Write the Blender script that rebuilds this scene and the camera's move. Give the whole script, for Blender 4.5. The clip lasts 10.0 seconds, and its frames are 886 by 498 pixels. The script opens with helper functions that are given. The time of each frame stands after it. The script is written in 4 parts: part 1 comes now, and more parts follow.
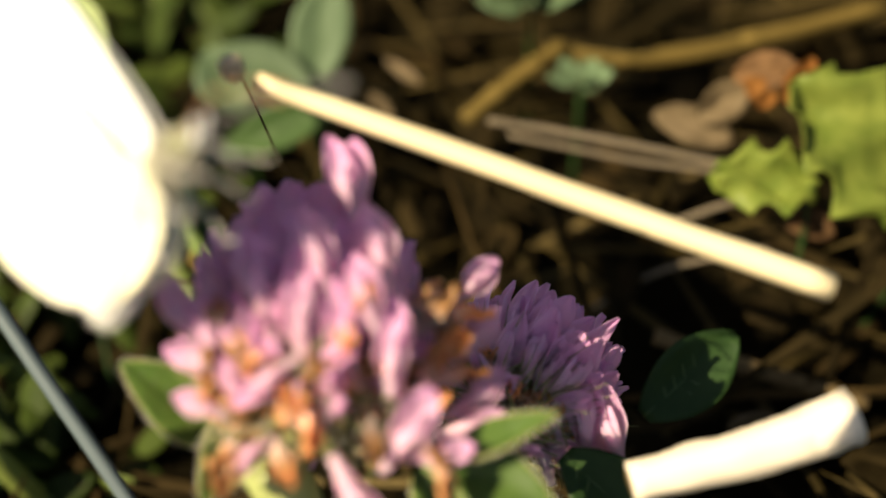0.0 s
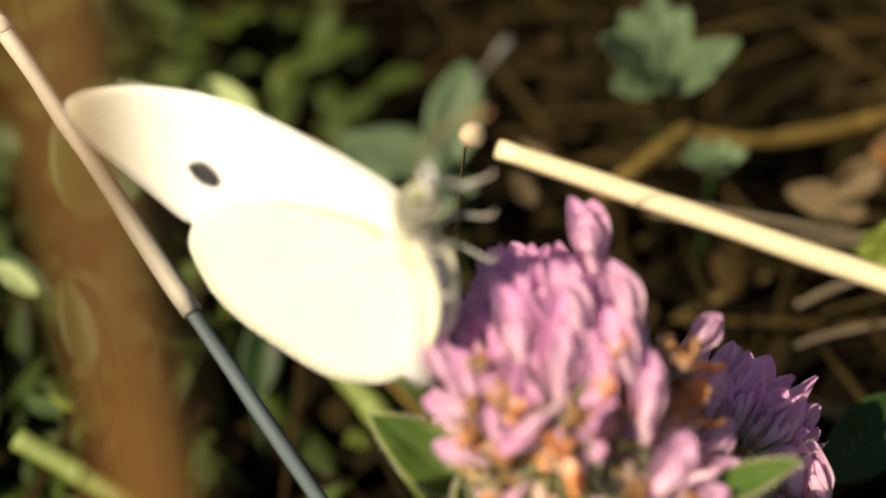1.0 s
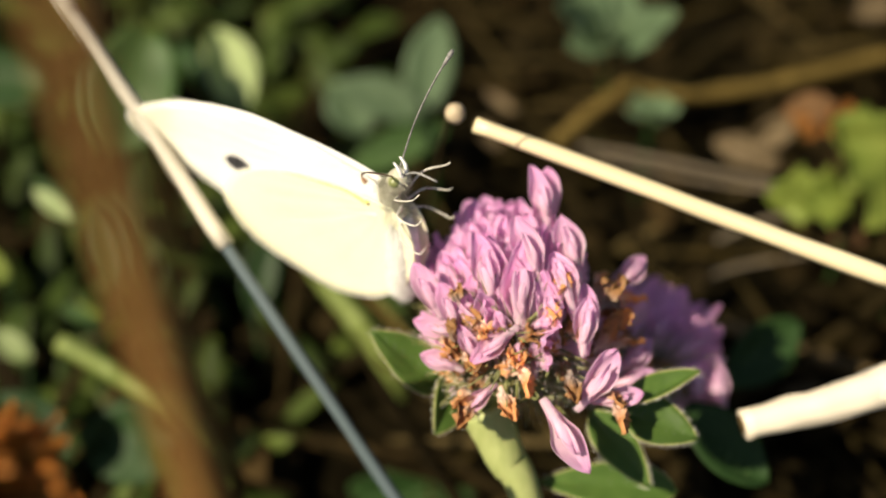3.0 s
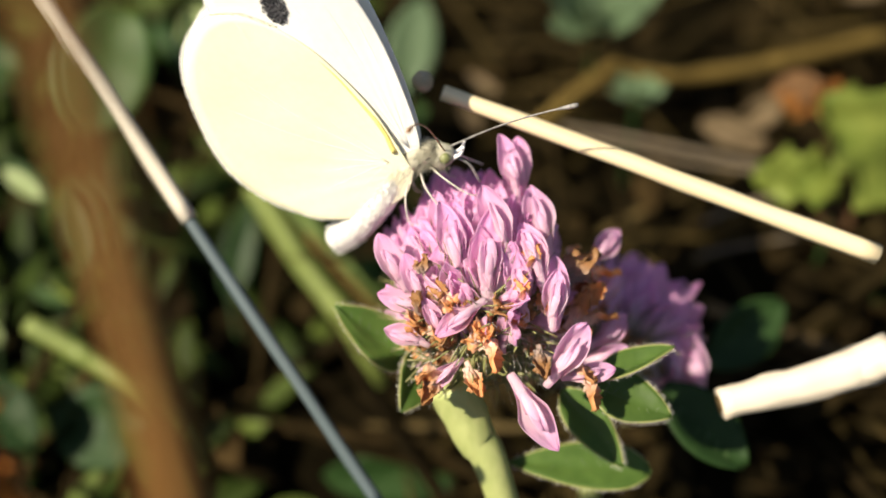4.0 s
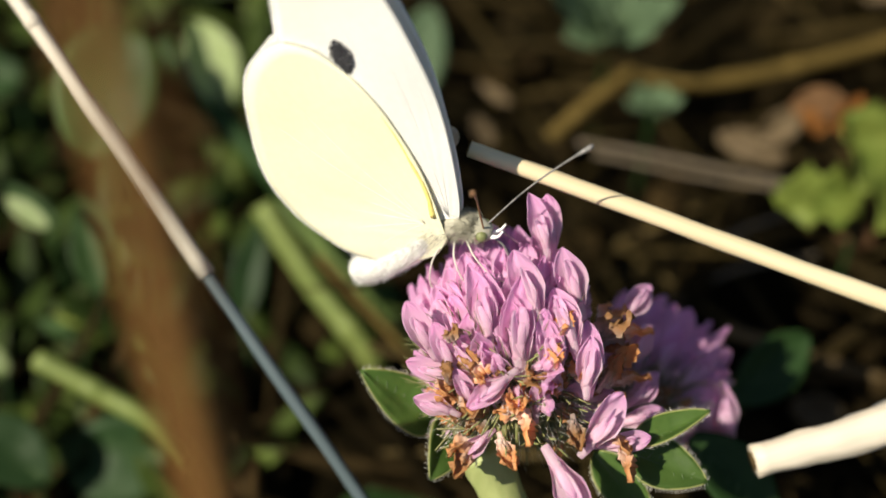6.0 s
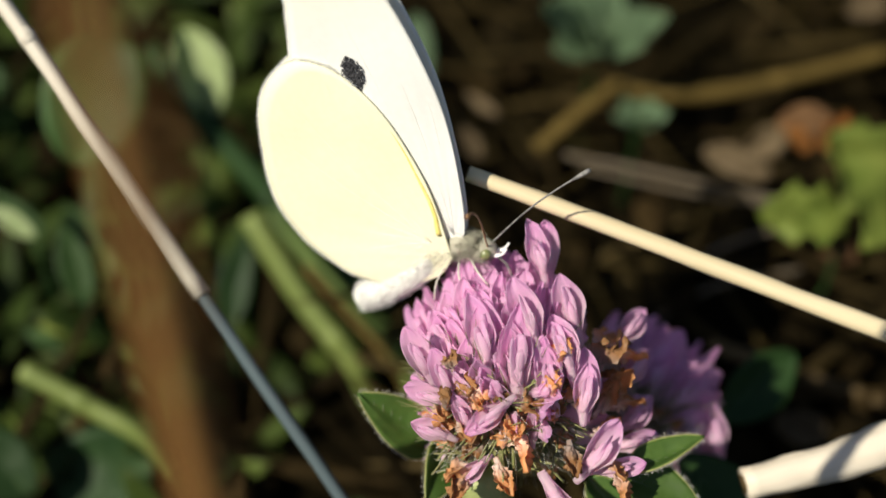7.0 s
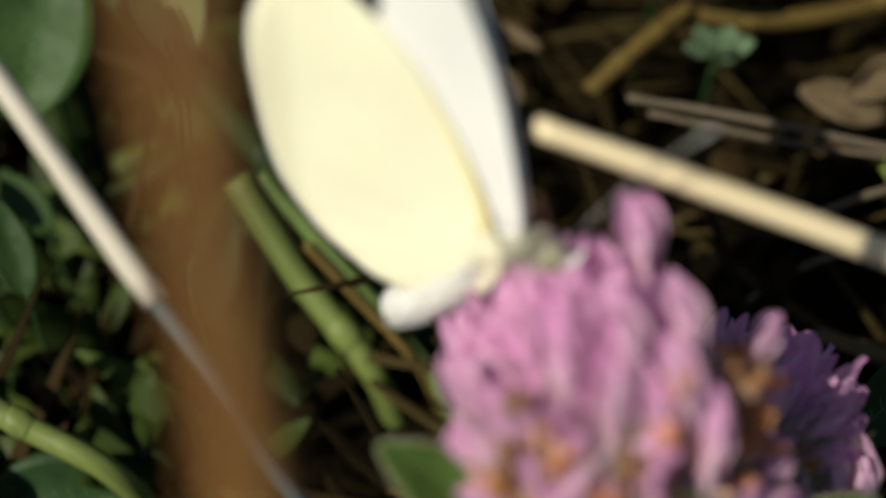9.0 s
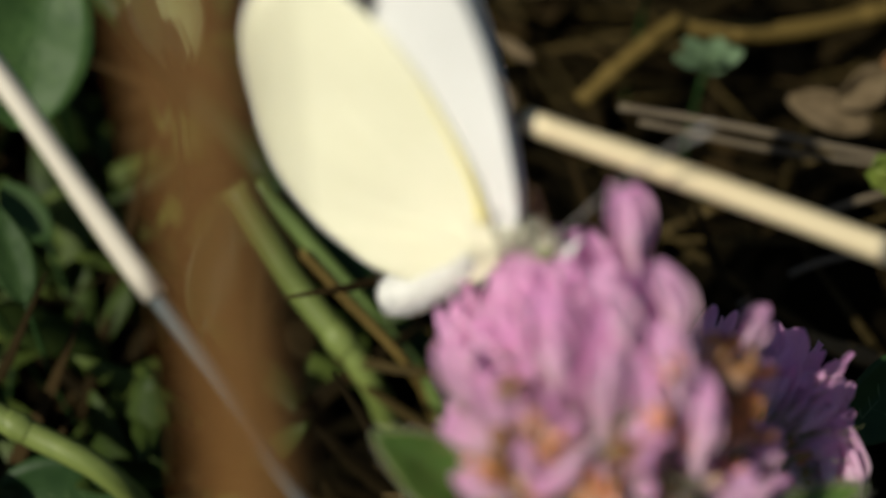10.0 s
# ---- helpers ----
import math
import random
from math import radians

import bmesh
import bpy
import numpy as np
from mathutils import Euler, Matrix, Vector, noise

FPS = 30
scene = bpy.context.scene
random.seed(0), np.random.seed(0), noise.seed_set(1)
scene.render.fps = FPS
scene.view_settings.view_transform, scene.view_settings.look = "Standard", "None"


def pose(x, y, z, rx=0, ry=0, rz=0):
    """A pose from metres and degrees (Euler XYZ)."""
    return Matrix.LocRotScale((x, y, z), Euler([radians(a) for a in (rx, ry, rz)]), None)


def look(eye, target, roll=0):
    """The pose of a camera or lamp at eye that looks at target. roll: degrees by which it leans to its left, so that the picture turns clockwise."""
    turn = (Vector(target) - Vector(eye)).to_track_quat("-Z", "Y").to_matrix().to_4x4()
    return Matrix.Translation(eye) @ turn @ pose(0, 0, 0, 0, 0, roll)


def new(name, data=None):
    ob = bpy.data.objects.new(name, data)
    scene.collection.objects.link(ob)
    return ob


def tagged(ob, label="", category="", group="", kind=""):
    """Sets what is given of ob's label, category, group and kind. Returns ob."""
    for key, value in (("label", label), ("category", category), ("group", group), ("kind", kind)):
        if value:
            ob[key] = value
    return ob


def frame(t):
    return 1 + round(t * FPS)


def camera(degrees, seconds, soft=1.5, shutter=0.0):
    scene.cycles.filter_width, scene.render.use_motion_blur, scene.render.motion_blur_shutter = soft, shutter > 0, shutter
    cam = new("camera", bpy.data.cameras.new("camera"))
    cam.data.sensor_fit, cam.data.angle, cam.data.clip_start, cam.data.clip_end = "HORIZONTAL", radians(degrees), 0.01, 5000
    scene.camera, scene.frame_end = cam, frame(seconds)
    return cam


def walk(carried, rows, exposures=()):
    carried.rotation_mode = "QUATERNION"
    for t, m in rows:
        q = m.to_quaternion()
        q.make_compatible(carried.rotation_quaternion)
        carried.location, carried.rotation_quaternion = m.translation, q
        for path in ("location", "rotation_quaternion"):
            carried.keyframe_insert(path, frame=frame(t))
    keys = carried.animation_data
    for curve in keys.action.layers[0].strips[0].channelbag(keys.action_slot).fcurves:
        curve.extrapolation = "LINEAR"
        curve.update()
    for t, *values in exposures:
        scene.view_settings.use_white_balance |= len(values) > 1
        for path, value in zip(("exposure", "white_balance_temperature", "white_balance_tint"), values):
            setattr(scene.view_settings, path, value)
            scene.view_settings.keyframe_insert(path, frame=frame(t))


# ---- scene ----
# ---- camera ----
cam = camera(40, 10.0, soft=1.6)
cam.data.dof.use_dof = True
cam.data.dof.focus_distance = 0.1085
cam.data.dof.aperture_fstop = 11.0
walk(cam, [
    (0.0, look((0.01730, -0.05428, 0.10992), (0.01541, 0.01568, 0.01867), -1.80)),
    (0.5, look((0.00851, -0.05972, 0.11409), (0.01085, 0.01313, 0.02514), -0.04)),
    (1.0, look((0.00005, -0.05985, 0.11174), (-0.00263, 0.01752, 0.02671), -2.63)),
    (1.5, look((-0.00306, -0.06347, 0.11464), (-0.00300, 0.01184, 0.02773), -0.62)),
    (2.0, look((-0.01240, -0.08329, 0.12956), (-0.00952, -0.00678, 0.04375), 1.73)),
    (2.5, look((-0.01148, -0.07615, 0.13472), (-0.00864, -0.00247, 0.04647), 1.52)),
    (3.0, look((-0.00267, -0.07364, 0.13444), (-0.00095, -0.00330, 0.04348), 1.16)),
    (3.2, look((-0.00166, -0.07285, 0.13343), (0.00070, -0.00249, 0.04249), 1.26)),
    (4.3, look((0.00141, -0.07390, 0.12937), (0.00249, -0.00333, 0.03858), 0.89)),
    (4.5, look((-0.00122, -0.06840, 0.13201), (0.00091, -0.00186, 0.03824), 1.35)),
    (5.0, look((-0.00443, -0.06535, 0.13251), (-0.00234, 0.00050, 0.03825), 1.80)),
    (5.5, look((0.00010, -0.06480, 0.13367), (-0.00010, 0.00091, 0.03929), -0.67)),
    (5.7, look((-0.00300, -0.06306, 0.13350), (-0.00034, 0.00272, 0.03921), 1.18)),
    (6.8, look((-0.00153, -0.06230, 0.13490), (0.00025, 0.00509, 0.04173), 1.68)),
    (7.0, look((-0.00545, -0.06008, 0.13566), (0.00002, 0.00518, 0.04113), 3.97)),
    (7.5, look((-0.00641, -0.05680, 0.13748), (-0.00136, 0.00624, 0.04143), 3.49)),
    (8.0, look((-0.00611, -0.05893, 0.13582), (-0.00254, 0.00540, 0.04057), 2.38)),
    (8.5, look((-0.00652, -0.05055, 0.12293), (-0.00328, 0.01461, 0.02823), 2.48)),
    (9.0, look((-0.00676, -0.03801, 0.10816), (-0.00200, 0.02314, 0.01088), 2.78)),
    (9.5, look((-0.00961, -0.04285, 0.10757), (-0.00333, 0.01852, 0.01052), 4.33)),
    (10.0, look((-0.00692, -0.04089, 0.10836), (-0.00154, 0.02239, 0.01249), 3.00)),
], exposures=[(0.0, 1.15, 8400, 12), (1.0, 0.83, 8100, 13), (1.5, 0.74, 7600, 12), (2.0, 0.58, 7300, 12), (2.5, 0.62, 7300, 12), (3.0, 0.76, 7500, 12), (3.3, 0.92, 7350, 14), (5.2, 0.87, 7050, 14), (5.5, 0.75, 6950, 13), (7.0, 0.33, 6600, 11), (8.0, 0.20, 6600, 10), (8.6, 0.12, 6550, 9), (9.0, 0.04, 6550, 9), (9.5, -0.01, 6500, 9), (10.0, 0.0, 6500, 9)])

# ---- light ----
SUN_FROM = Vector((-0.60, -0.27, 0.755)).normalized()
world = bpy.data.worlds.new("sky")
scene.world = world
world.use_nodes = True
_n = world.node_tree.nodes
_sky = _n.new("ShaderNodeTexSky")
_sky.sky_type = "NISHITA"
_sky.sun_disc = False
_sky.sun_elevation = math.asin(SUN_FROM.z)
_sky.sun_rotation = math.atan2(SUN_FROM.x, SUN_FROM.y)
world.node_tree.links.new(_sky.outputs[0], _n["Background"].inputs[0])
_n["Background"].inputs[1].default_value = 0.06
sun_data = bpy.data.lights.new("sun", "SUN")
sun_data.energy, sun_data.angle, sun_data.color = 4.6, radians(0.53), (1.0, 0.94, 0.80)
sun = new("sun", sun_data)
sun.matrix_world = look(SUN_FROM, (0, 0, 0))


# ---- materials ----
def material(name, dark, light, rough=0.6, grain=400.0, grain_stretch=(1, 1, 1), patch=60.0, spread=0.5,
             bump=0.3, bump_size=0.0003, through_light=0.0, through_color=None, sheen=0.0, spec=0.4,
             tip=None, tip_from=0.0, tip_to=1.0, random_shift=0.0, coords="Object"):
    """Two noise scales between two colours, a fine relief, and light that passes a thin leaf."""
    m = bpy.data.materials.new(name)
    m.use_nodes = True
    nt = m.node_tree
    nd, ln = nt.nodes, nt.links
    bsdf = nd["Principled BSDF"]
    tc = nd.new("ShaderNodeTexCoord")
    mp = nd.new("ShaderNodeMapping")
    mp.inputs["Scale"].default_value = grain_stretch
    ln.new(tc.outputs[coords], mp.inputs[0])
    info = nd.new("ShaderNodeObjectInfo")
    off = nd.new("ShaderNodeVectorMath")
    off.operation = "ADD"
    ln.new(mp.outputs[0], off.inputs[0])
    ln.new(info.outputs["Random"], off.inputs[1])
    fine, wide = nd.new("ShaderNodeTexNoise"), nd.new("ShaderNodeTexNoise")
    fine.inputs["Scale"].default_value, fine.inputs["Detail"].default_value = grain, 5
    wide.inputs["Scale"].default_value, wide.inputs["Detail"].default_value = patch, 3
    ln.new(off.outputs[0], fine.inputs[0])
    ln.new(off.outputs[0], wide.inputs[0])
    mix = nd.new("ShaderNodeMath")
    mix.operation = "MULTIPLY_ADD"
    mix.inputs[1].default_value = 0.5
    ln.new(fine.outputs[0], mix.inputs[0])
    half = nd.new("ShaderNodeMath")
    half.operation = "MULTIPLY"
    half.inputs[1].default_value = 0.5
    ln.new(wide.outputs[0], half.inputs[0])
    ln.new(half.outputs[0], mix.inputs[2])
    ramp = nd.new("ShaderNodeValToRGB")
    ramp.color_ramp.elements[0].position, ramp.color_ramp.elements[1].position = 0.5 - spread * 0.4, 0.5 + spread * 0.4
    ramp.color_ramp.elements[0].color, ramp.color_ramp.elements[1].color = (*dark, 1), (*light, 1)
    ln.new(mix.outputs[0], ramp.inputs[0])
    color = ramp.outputs[0]
    if tip:
        sep = nd.new("ShaderNodeSeparateXYZ")
        ln.new(tc.outputs["Object"], sep.inputs[0])
        rng = nd.new("ShaderNodeMapRange")
        rng.inputs[1].default_value, rng.inputs[2].default_value = tip_from, tip_to
        ln.new(sep.outputs[2], rng.inputs[0])
        blend = nd.new("ShaderNodeMix")
        blend.data_type = "RGBA"
        rng.inputs[4].default_value = 0.8
        ln.new(rng.outputs[0], blend.inputs["Factor"])
        ln.new(color, blend.inputs[6])
        blend.inputs[7].default_value = (*tip, 1)
        color = blend.outputs[2]
    if random_shift:
        hsv = nd.new("ShaderNodeHueSaturation")
        vary = nd.new("ShaderNodeMapRange")
        vary.inputs[3].default_value, vary.inputs[4].default_value = 1 - random_shift, 1 + random_shift
        ln.new(info.outputs["Random"], vary.inputs[0])
        ln.new(vary.outputs[0], hsv.inputs["Value"])
        ln.new(color, hsv.inputs["Color"])
        color = hsv.outputs[0]
    ln.new(color, bsdf.inputs["Base Color"])
    bsdf.inputs["Roughness"].default_value = rough
    bsdf.inputs["Specular IOR Level"].default_value = spec
    if sheen:
        bsdf.inputs["Sheen Weight"].default_value = sheen
        bsdf.inputs["Sheen Roughness"].default_value = 0.4
    if bump:
        bp = nd.new("ShaderNodeBump")
        bp.inputs["Strength"].default_value, bp.inputs["Distance"].default_value = bump, bump_size
        ln.new(fine.outputs[0], bp.inputs["Height"])
        ln.new(bp.outputs[0], bsdf.inputs["Normal"])
    if through_light:
        tr = nd.new("ShaderNodeBsdfTranslucent")
        if through_color:
            tr.inputs[0].default_value = (*through_color, 1)
        else:
            ln.new(color, tr.inputs[0])
        add = nd.new("ShaderNodeMixShader")
        add.inputs[0].default_value = through_light
        ln.new(bsdf.outputs[0], add.inputs[1])
        ln.new(tr.outputs[0], add.inputs[2])
        ln.new(add.outputs[0], nd["Material Output"].inputs[0])
    return m


# Soil colour is taken near black to stand for the shade under the plants.
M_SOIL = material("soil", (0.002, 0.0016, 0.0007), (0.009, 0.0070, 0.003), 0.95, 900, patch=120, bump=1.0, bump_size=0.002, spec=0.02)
M_STRAW = material("straw", (0.56, 0.44, 0.24), (0.84, 0.74, 0.50), 0.34, 900, (1, 1, 0.04), 90, 0.7, 0.25)
M_STRAW_PALE = material("bleached_straw", (0.50, 0.42, 0.30), (0.78, 0.72, 0.60), 0.6, 900, (1, 1, 0.05), 90, 0.7, 0.3)
M_SEED = material("seed_coat", (0.30, 0.23, 0.14), (0.50, 0.41, 0.28), 0.6, 1200, patch=300, spread=0.8)
M_SHEATH = material("dry_sheath", (0.36, 0.32, 0.24), (0.74, 0.69, 0.58), 0.55, 1500, (1, 1, 0.02), 90, 0.8, 0.3)
# Blue-grey stands in for shade on the stem's lower half.
M_CULM_SHADED = material("shaded_culm", (0.045, 0.066, 0.072), (0.10, 0.135, 0.145), 0.5, 900, (1, 1, 0.04), 90, 0.6, 0.2)
M_BROWN_STEM = material("brown_stem", (0.13, 0.056, 0.013), (0.29, 0.145, 0.040), 0.6, 700, (1, 1, 0.06), 50, 0.6, 0.3)
M_STRAW_DULL = material("weathered_straw", (0.07, 0.055, 0.035), (0.16, 0.13, 0.09), 0.7, 900, (1, 1, 0.1), 90, 0.7, 0.3, spec=0.15)
M_TWIG = material("twig", (0.045, 0.030, 0.013), (0.14, 0.098, 0.046), 0.8, 900, (1, 1, 0.1), 90, 0.6, 0.4, spec=0.12)
M_OLIVE = material("olive_stalk", (0.055, 0.038, 0.009), (0.16, 0.11, 0.03), 0.7, 900, (1, 1, 0.1), 90, 0.6, 0.3, spec=0.12)
M_LITTER = material("dead_leaf", (0.05, 0.026, 0.012), (0.16, 0.09, 0.042), 0.8, 500, patch=100, bump=0.5, through_light=0.2, random_shift=0.4, spec=0.08)
M_LITTER_PALE = material("pale_dead_leaf", (0.056, 0.04, 0.02), (0.144, 0.108, 0.064), 0.8, 500, patch=100, bump=0.5, through_light=0.2, random_shift=0.3, spec=0.08)
M_LITTER_RED = material("red_dead_leaf", (0.13, 0.045, 0.012), (0.30, 0.13, 0.035), 0.8, 500, patch=100, bump=0.5, through_light=0.3, random_shift=0.3, spec=0.08)
# Greens lowered by a quarter to stand for shade low among the stems.
M_LEAF = material("leaf", (0.0252, 0.0612, 0.01584), (0.0612, 0.1152, 0.0324), 0.5, 700, patch=120, bump=0.3, through_light=0.3, through_color=(0.1152, 0.216, 0.0288), random_shift=0.25, spec=0.2)
M_BRACT = material("clover_leaf", (0.045, 0.095, 0.018), (0.095, 0.17, 0.036), 0.5, 700, patch=150, bump=0.4, through_light=0.3, through_color=(0.16, 0.30, 0.04), random_shift=0.2, spec=0.25)
# Darker copy of the leaf green: deep shade is put into the colour.
M_LEAF_SHADED = material("shade_green_leaf", (0.012, 0.036, 0.009), (0.03, 0.066, 0.018), 0.5, 700, patch=120, bump=0.3, through_light=0.25, through_color=(0.06, 0.132, 0.018), random_shift=0.2, spec=0.2)
M_LEAF_GREY = material("grey_green_leaf", (0.0675, 0.1125, 0.05625), (0.12, 0.18, 0.0975), 0.55, 700, patch=120, bump=0.3, through_light=0.25, through_color=(0.15, 0.225, 0.075), random_shift=0.2, spec=0.2)
M_LEAF_LIME = material("lime_leaf", (0.081, 0.135, 0.0198), (0.261, 0.306, 0.063), 0.5, 500, patch=110, bump=0.3, through_light=0.3, through_color=(0.234, 0.288, 0.036), random_shift=0.15, spec=0.2)
M_LEAF_PALE = material("pale_green_leaf", (0.208, 0.288, 0.096), (0.368, 0.44, 0.216), 0.5, 500, patch=110, bump=0.3, through_light=0.3, random_shift=0.15)
M_VEIN = material("leaf_vein", (0.07, 0.13, 0.04), (0.13, 0.20, 0.07), 0.5, 900, through_light=0.2)
M_MARGIN = material("leaf_margin", (0.26, 0.30, 0.09), (0.42, 0.44, 0.16), 0.5, 900, through_light=0.3)
M_STALK = material("green_stalk", (0.07, 0.12, 0.025), (0.16, 0.23, 0.06), 0.5, 900, (1, 1, 0.05), 90, 0.6, 0.2, through_light=0.12)
M_STALK_LIGHT = material("light_green_stalk", (0.115, 0.16, 0.035), (0.22, 0.27, 0.07), 0.5, 900, (1, 1, 0.05), 90, 0.6, 0.2, through_light=0.15)
M_CLOVER_STEM = material("clover_stem", (0.26, 0.32, 0.10), (0.44, 0.48, 0.20), 0.5, 900, (1, 1, 0.05), 90, 0.6, 0.2, through_light=0.15)
M_PETAL = material("pink_petal", (0.83, 0.62, 0.70), (0.97, 0.90, 0.88), 0.45, 1500, (3, 3, 0.10), 250, 0.45, 0.4, 0.0002,
                   through_light=0.68, through_color=(0.97, 0.75, 0.90), tip=(0.79, 0.38, 0.73), tip_from=0.0032, tip_to=0.0086, sheen=0.1, random_shift=0.08)
M_WITHER = material("withered_petal", (0.80, 0.58, 0.48), (0.92, 0.80, 0.72), 0.5, 900, patch=400, bump=0.6, through_light=0.5, tip=(0.68, 0.30, 0.05), tip_from=0.0014, tip_to=0.0034, random_shift=0.45)
M_RUST = material("rust_petal", (0.34, 0.10, 0.012), (0.70, 0.28, 0.045), 0.6, 900, patch=400, bump=0.6, through_light=0.45, random_shift=0.35)
M_CALYX = material("calyx", (0.13, 0.16, 0.05), (0.38, 0.36, 0.16), 0.6, 1500, patch=300, through_light=0.15)
M_HAIR = material("white_hair", (0.6, 0.58, 0.5), (0.8, 0.78, 0.7), 0.5, 900, bump=0)


# ---- mesh helpers ----
def part(name, bm, mat, parent=None, label="", at=None):
    me = bpy.data.meshes.new(name)
    bm.to_mesh(me)
    bm.free()
    me.materials.append(mat)
    for f in me.polygons:
        f.use_smooth = True
    ob = new(name, me)
    if parent is not None:
        ob.parent = parent
    if at is not None:
        ob.matrix_basis = at
    return tagged(ob, label)


def spline(points, steps):
    """A smooth line through a few points."""
    p = [Vector(q) for q in points]
    if len(p) == 2:
        return [p[0].lerp(p[1], i / steps) for i in range(steps + 1)]
    p = [p[0] * 2 - p[1]] + p + [p[-1] * 2 - p[-2]]
    out = []
    for k in range(1, len(p) - 2):
        a, b, c, d = p[k - 1:k + 3]
        for i in range(steps):
            t = i / steps
            out.append(0.5 * (2 * b + (c - a) * t + (2 * a - 5 * b + 4 * c - d) * t * t + (3 * b - a - 3 * c + d) * t ** 3))
    out.append(p[-2])
    return out


def tube(bm, points, radius, sides=8, steps=6, wobble=0.0, flat=1.0, seed=0):
    """A closed stem along a smooth line; radius is a number or a function of 0..1."""
    line = spline(points, steps)
    n = len(line)
    rings = []
    side = None
    for i, p in enumerate(line):
        way = (line[min(i + 1, n - 1)] - line[max(i - 1, 0)]).normalized()
        if side is None:
            side = way.orthogonal().normalized()
        side = (side - way * side.dot(way)).normalized()
        up = way.cross(side)
        s = i / (n - 1)
        r = radius(s) if callable(radius) else radius
        ring = []
        for k in range(sides):
            a = 2 * math.pi * k / sides
            w = 1 + wobble * noise.noise(Vector((k * 0.9 + seed, i * 0.35, seed * 1.7)))
            ring.append(bm.verts.new(p + (side * math.cos(a) + up * math.sin(a) * flat) * r * w))
        rings.append(ring)
    for a, b in zip(rings, rings[1:]):
        for k in range(sides):
            bm.faces.new((a[k], a[(k + 1) % sides], b[(k + 1) % sides], b[k]))
    bm.faces.new(rings[0][::-1])
    bm.faces.new(rings[-1])
    return rings


def blade(bm, length, width, fold=0.2, bend=0.3, thick=0.00012, cols=6, rows=10, profile=None, notch=0.0, wave=0.0, seed=0.0, m=None, teeth=0.0, curl=None):
    """A leaf or petal: base at the origin, along +Z, its face to +Y; folded along the midrib, bent, with a thickness and a closed rim."""
    profile = profile or (lambda s: max(0.04, math.sin(math.pi * min(1, s * 0.93 + 0.05)) ** 0.75))
    m = m or Matrix()
    front, back = [], []
    for i in range(rows + 1):
        s = i / rows
        ang = bend * s
        for side, grid in ((1, front), (-1, back)):
            line = []
            for j in range(cols + 1):
                v = 2 * j / cols - 1
                w = width * 0.5 * profile(s) * (1 + teeth * (((i % 2) * 2 - 1) if abs(v) == 1 else 0))
                zz = length * s * (1 - notch * (1 - abs(v)) * (s > 0.85))
                x = v * w
                y = abs(v) ** 1.3 * w * fold * 2
                if curl:
                    turn = curl[0] + (curl[1] - curl[0]) * s
                    x, y = w / turn * math.sin(v * turn), w / turn * (1 - math.cos(v * turn))
                y += wave * width * noise.noise(Vector((v * 1.7 + seed, s * 3.1, seed)))
                y += length * (1 - math.cos(ang)) * (0.9 if bend > 0 else -0.9)
                zz *= math.sin(abs(ang)) / abs(ang) if abs(ang) > 1e-4 else 1
                line.append(bm.verts.new(m @ Vector((x, y + side * thick * 0.5, zz))))
            grid.append(line)
    for i in range(rows):
        for j in range(cols):
            bm.faces.new((front[i][j], front[i + 1][j], front[i + 1][j + 1], front[i][j + 1]))
            bm.faces.new((back[i][j], back[i][j + 1], back[i + 1][j + 1], back[i + 1][j]))
        bm.faces.new((front[i][0], back[i][0], back[i + 1][0], front[i + 1][0]))
        bm.faces.new((front[i][cols], front[i + 1][cols], back[i + 1][cols], back[i][cols]))
    for j in range(cols):
        bm.faces.new((front[0][j], front[0][j + 1], back[0][j + 1], back[0][j]))
        bm.faces.new((front[rows][j], back[rows][j], back[rows][j + 1], front[rows][j + 1]))


def facing(base, tip, normal):
    """The pose of a blade that grows from base to tip with its face towards normal."""
    z = (Vector(tip) - Vector(base)).normalized()
    y = Vector(normal)
    y = (y - z * y.dot(z)).normalized()
    x = y.cross(z)
    m = Matrix((x, y, z)).transposed().to_4x4()
    m.translation = base
    return m


VIEWER = Vector((0, -0.574, 0.819))


def ground_height(x, y):
    """The lie of the soil: low round the clover, a litter bank behind and to the side."""
    h = 0.0015 * noise.noise(Vector((x * 90, y * 90, 3))) + 0.003 * noise.noise(Vector((x * 25, y * 25, 7)))
    bank = 0.012 / (1 + math.exp(-(x - 0.012) / 0.006)) * math.exp(-((y - 0.02) / 0.05) ** 2) * math.exp(-((x - 0.05) / 0.07) ** 2)
    return h + bank - 0.027


def on_ground(x, y, sink=0.002):
    return Vector((x, y, ground_height(x, y) - sink))


# ---- ground ----
def build_ground():
    bm = bmesh.new()
    def lines(a, b, n):
        inner = [a + (b - a) * i / n for i in range(n + 1)]
        far = [0.3, 0.6, 1.5, 5, 30, 400, 3000]
        return [a - d for d in reversed(far)] + inner + [b + d for d in far]
    xs, ys = lines(-0.15, 0.15, 140), lines(-0.09, 0.20, 140)
    grid = []
    for y in ys:
        row = []
        for x in xs:
            near = -0.16 < x < 0.16 and -0.10 < y < 0.21
            row.append(bm.verts.new((x, y, ground_height(x, y) if near else -0.027)))
        grid.append(row)
    for i in range(len(ys) - 1):
        for j in range(len(xs) - 1):
            bm.faces.new((grid[i][j], grid[i][j + 1], grid[i + 1][j + 1], grid[i + 1][j]))
    tagged(part("ground", bm, M_SOIL), "crumbly soil under the meadow plants, its near-black colour standing for shade", "ground", kind="structure")


build_ground()


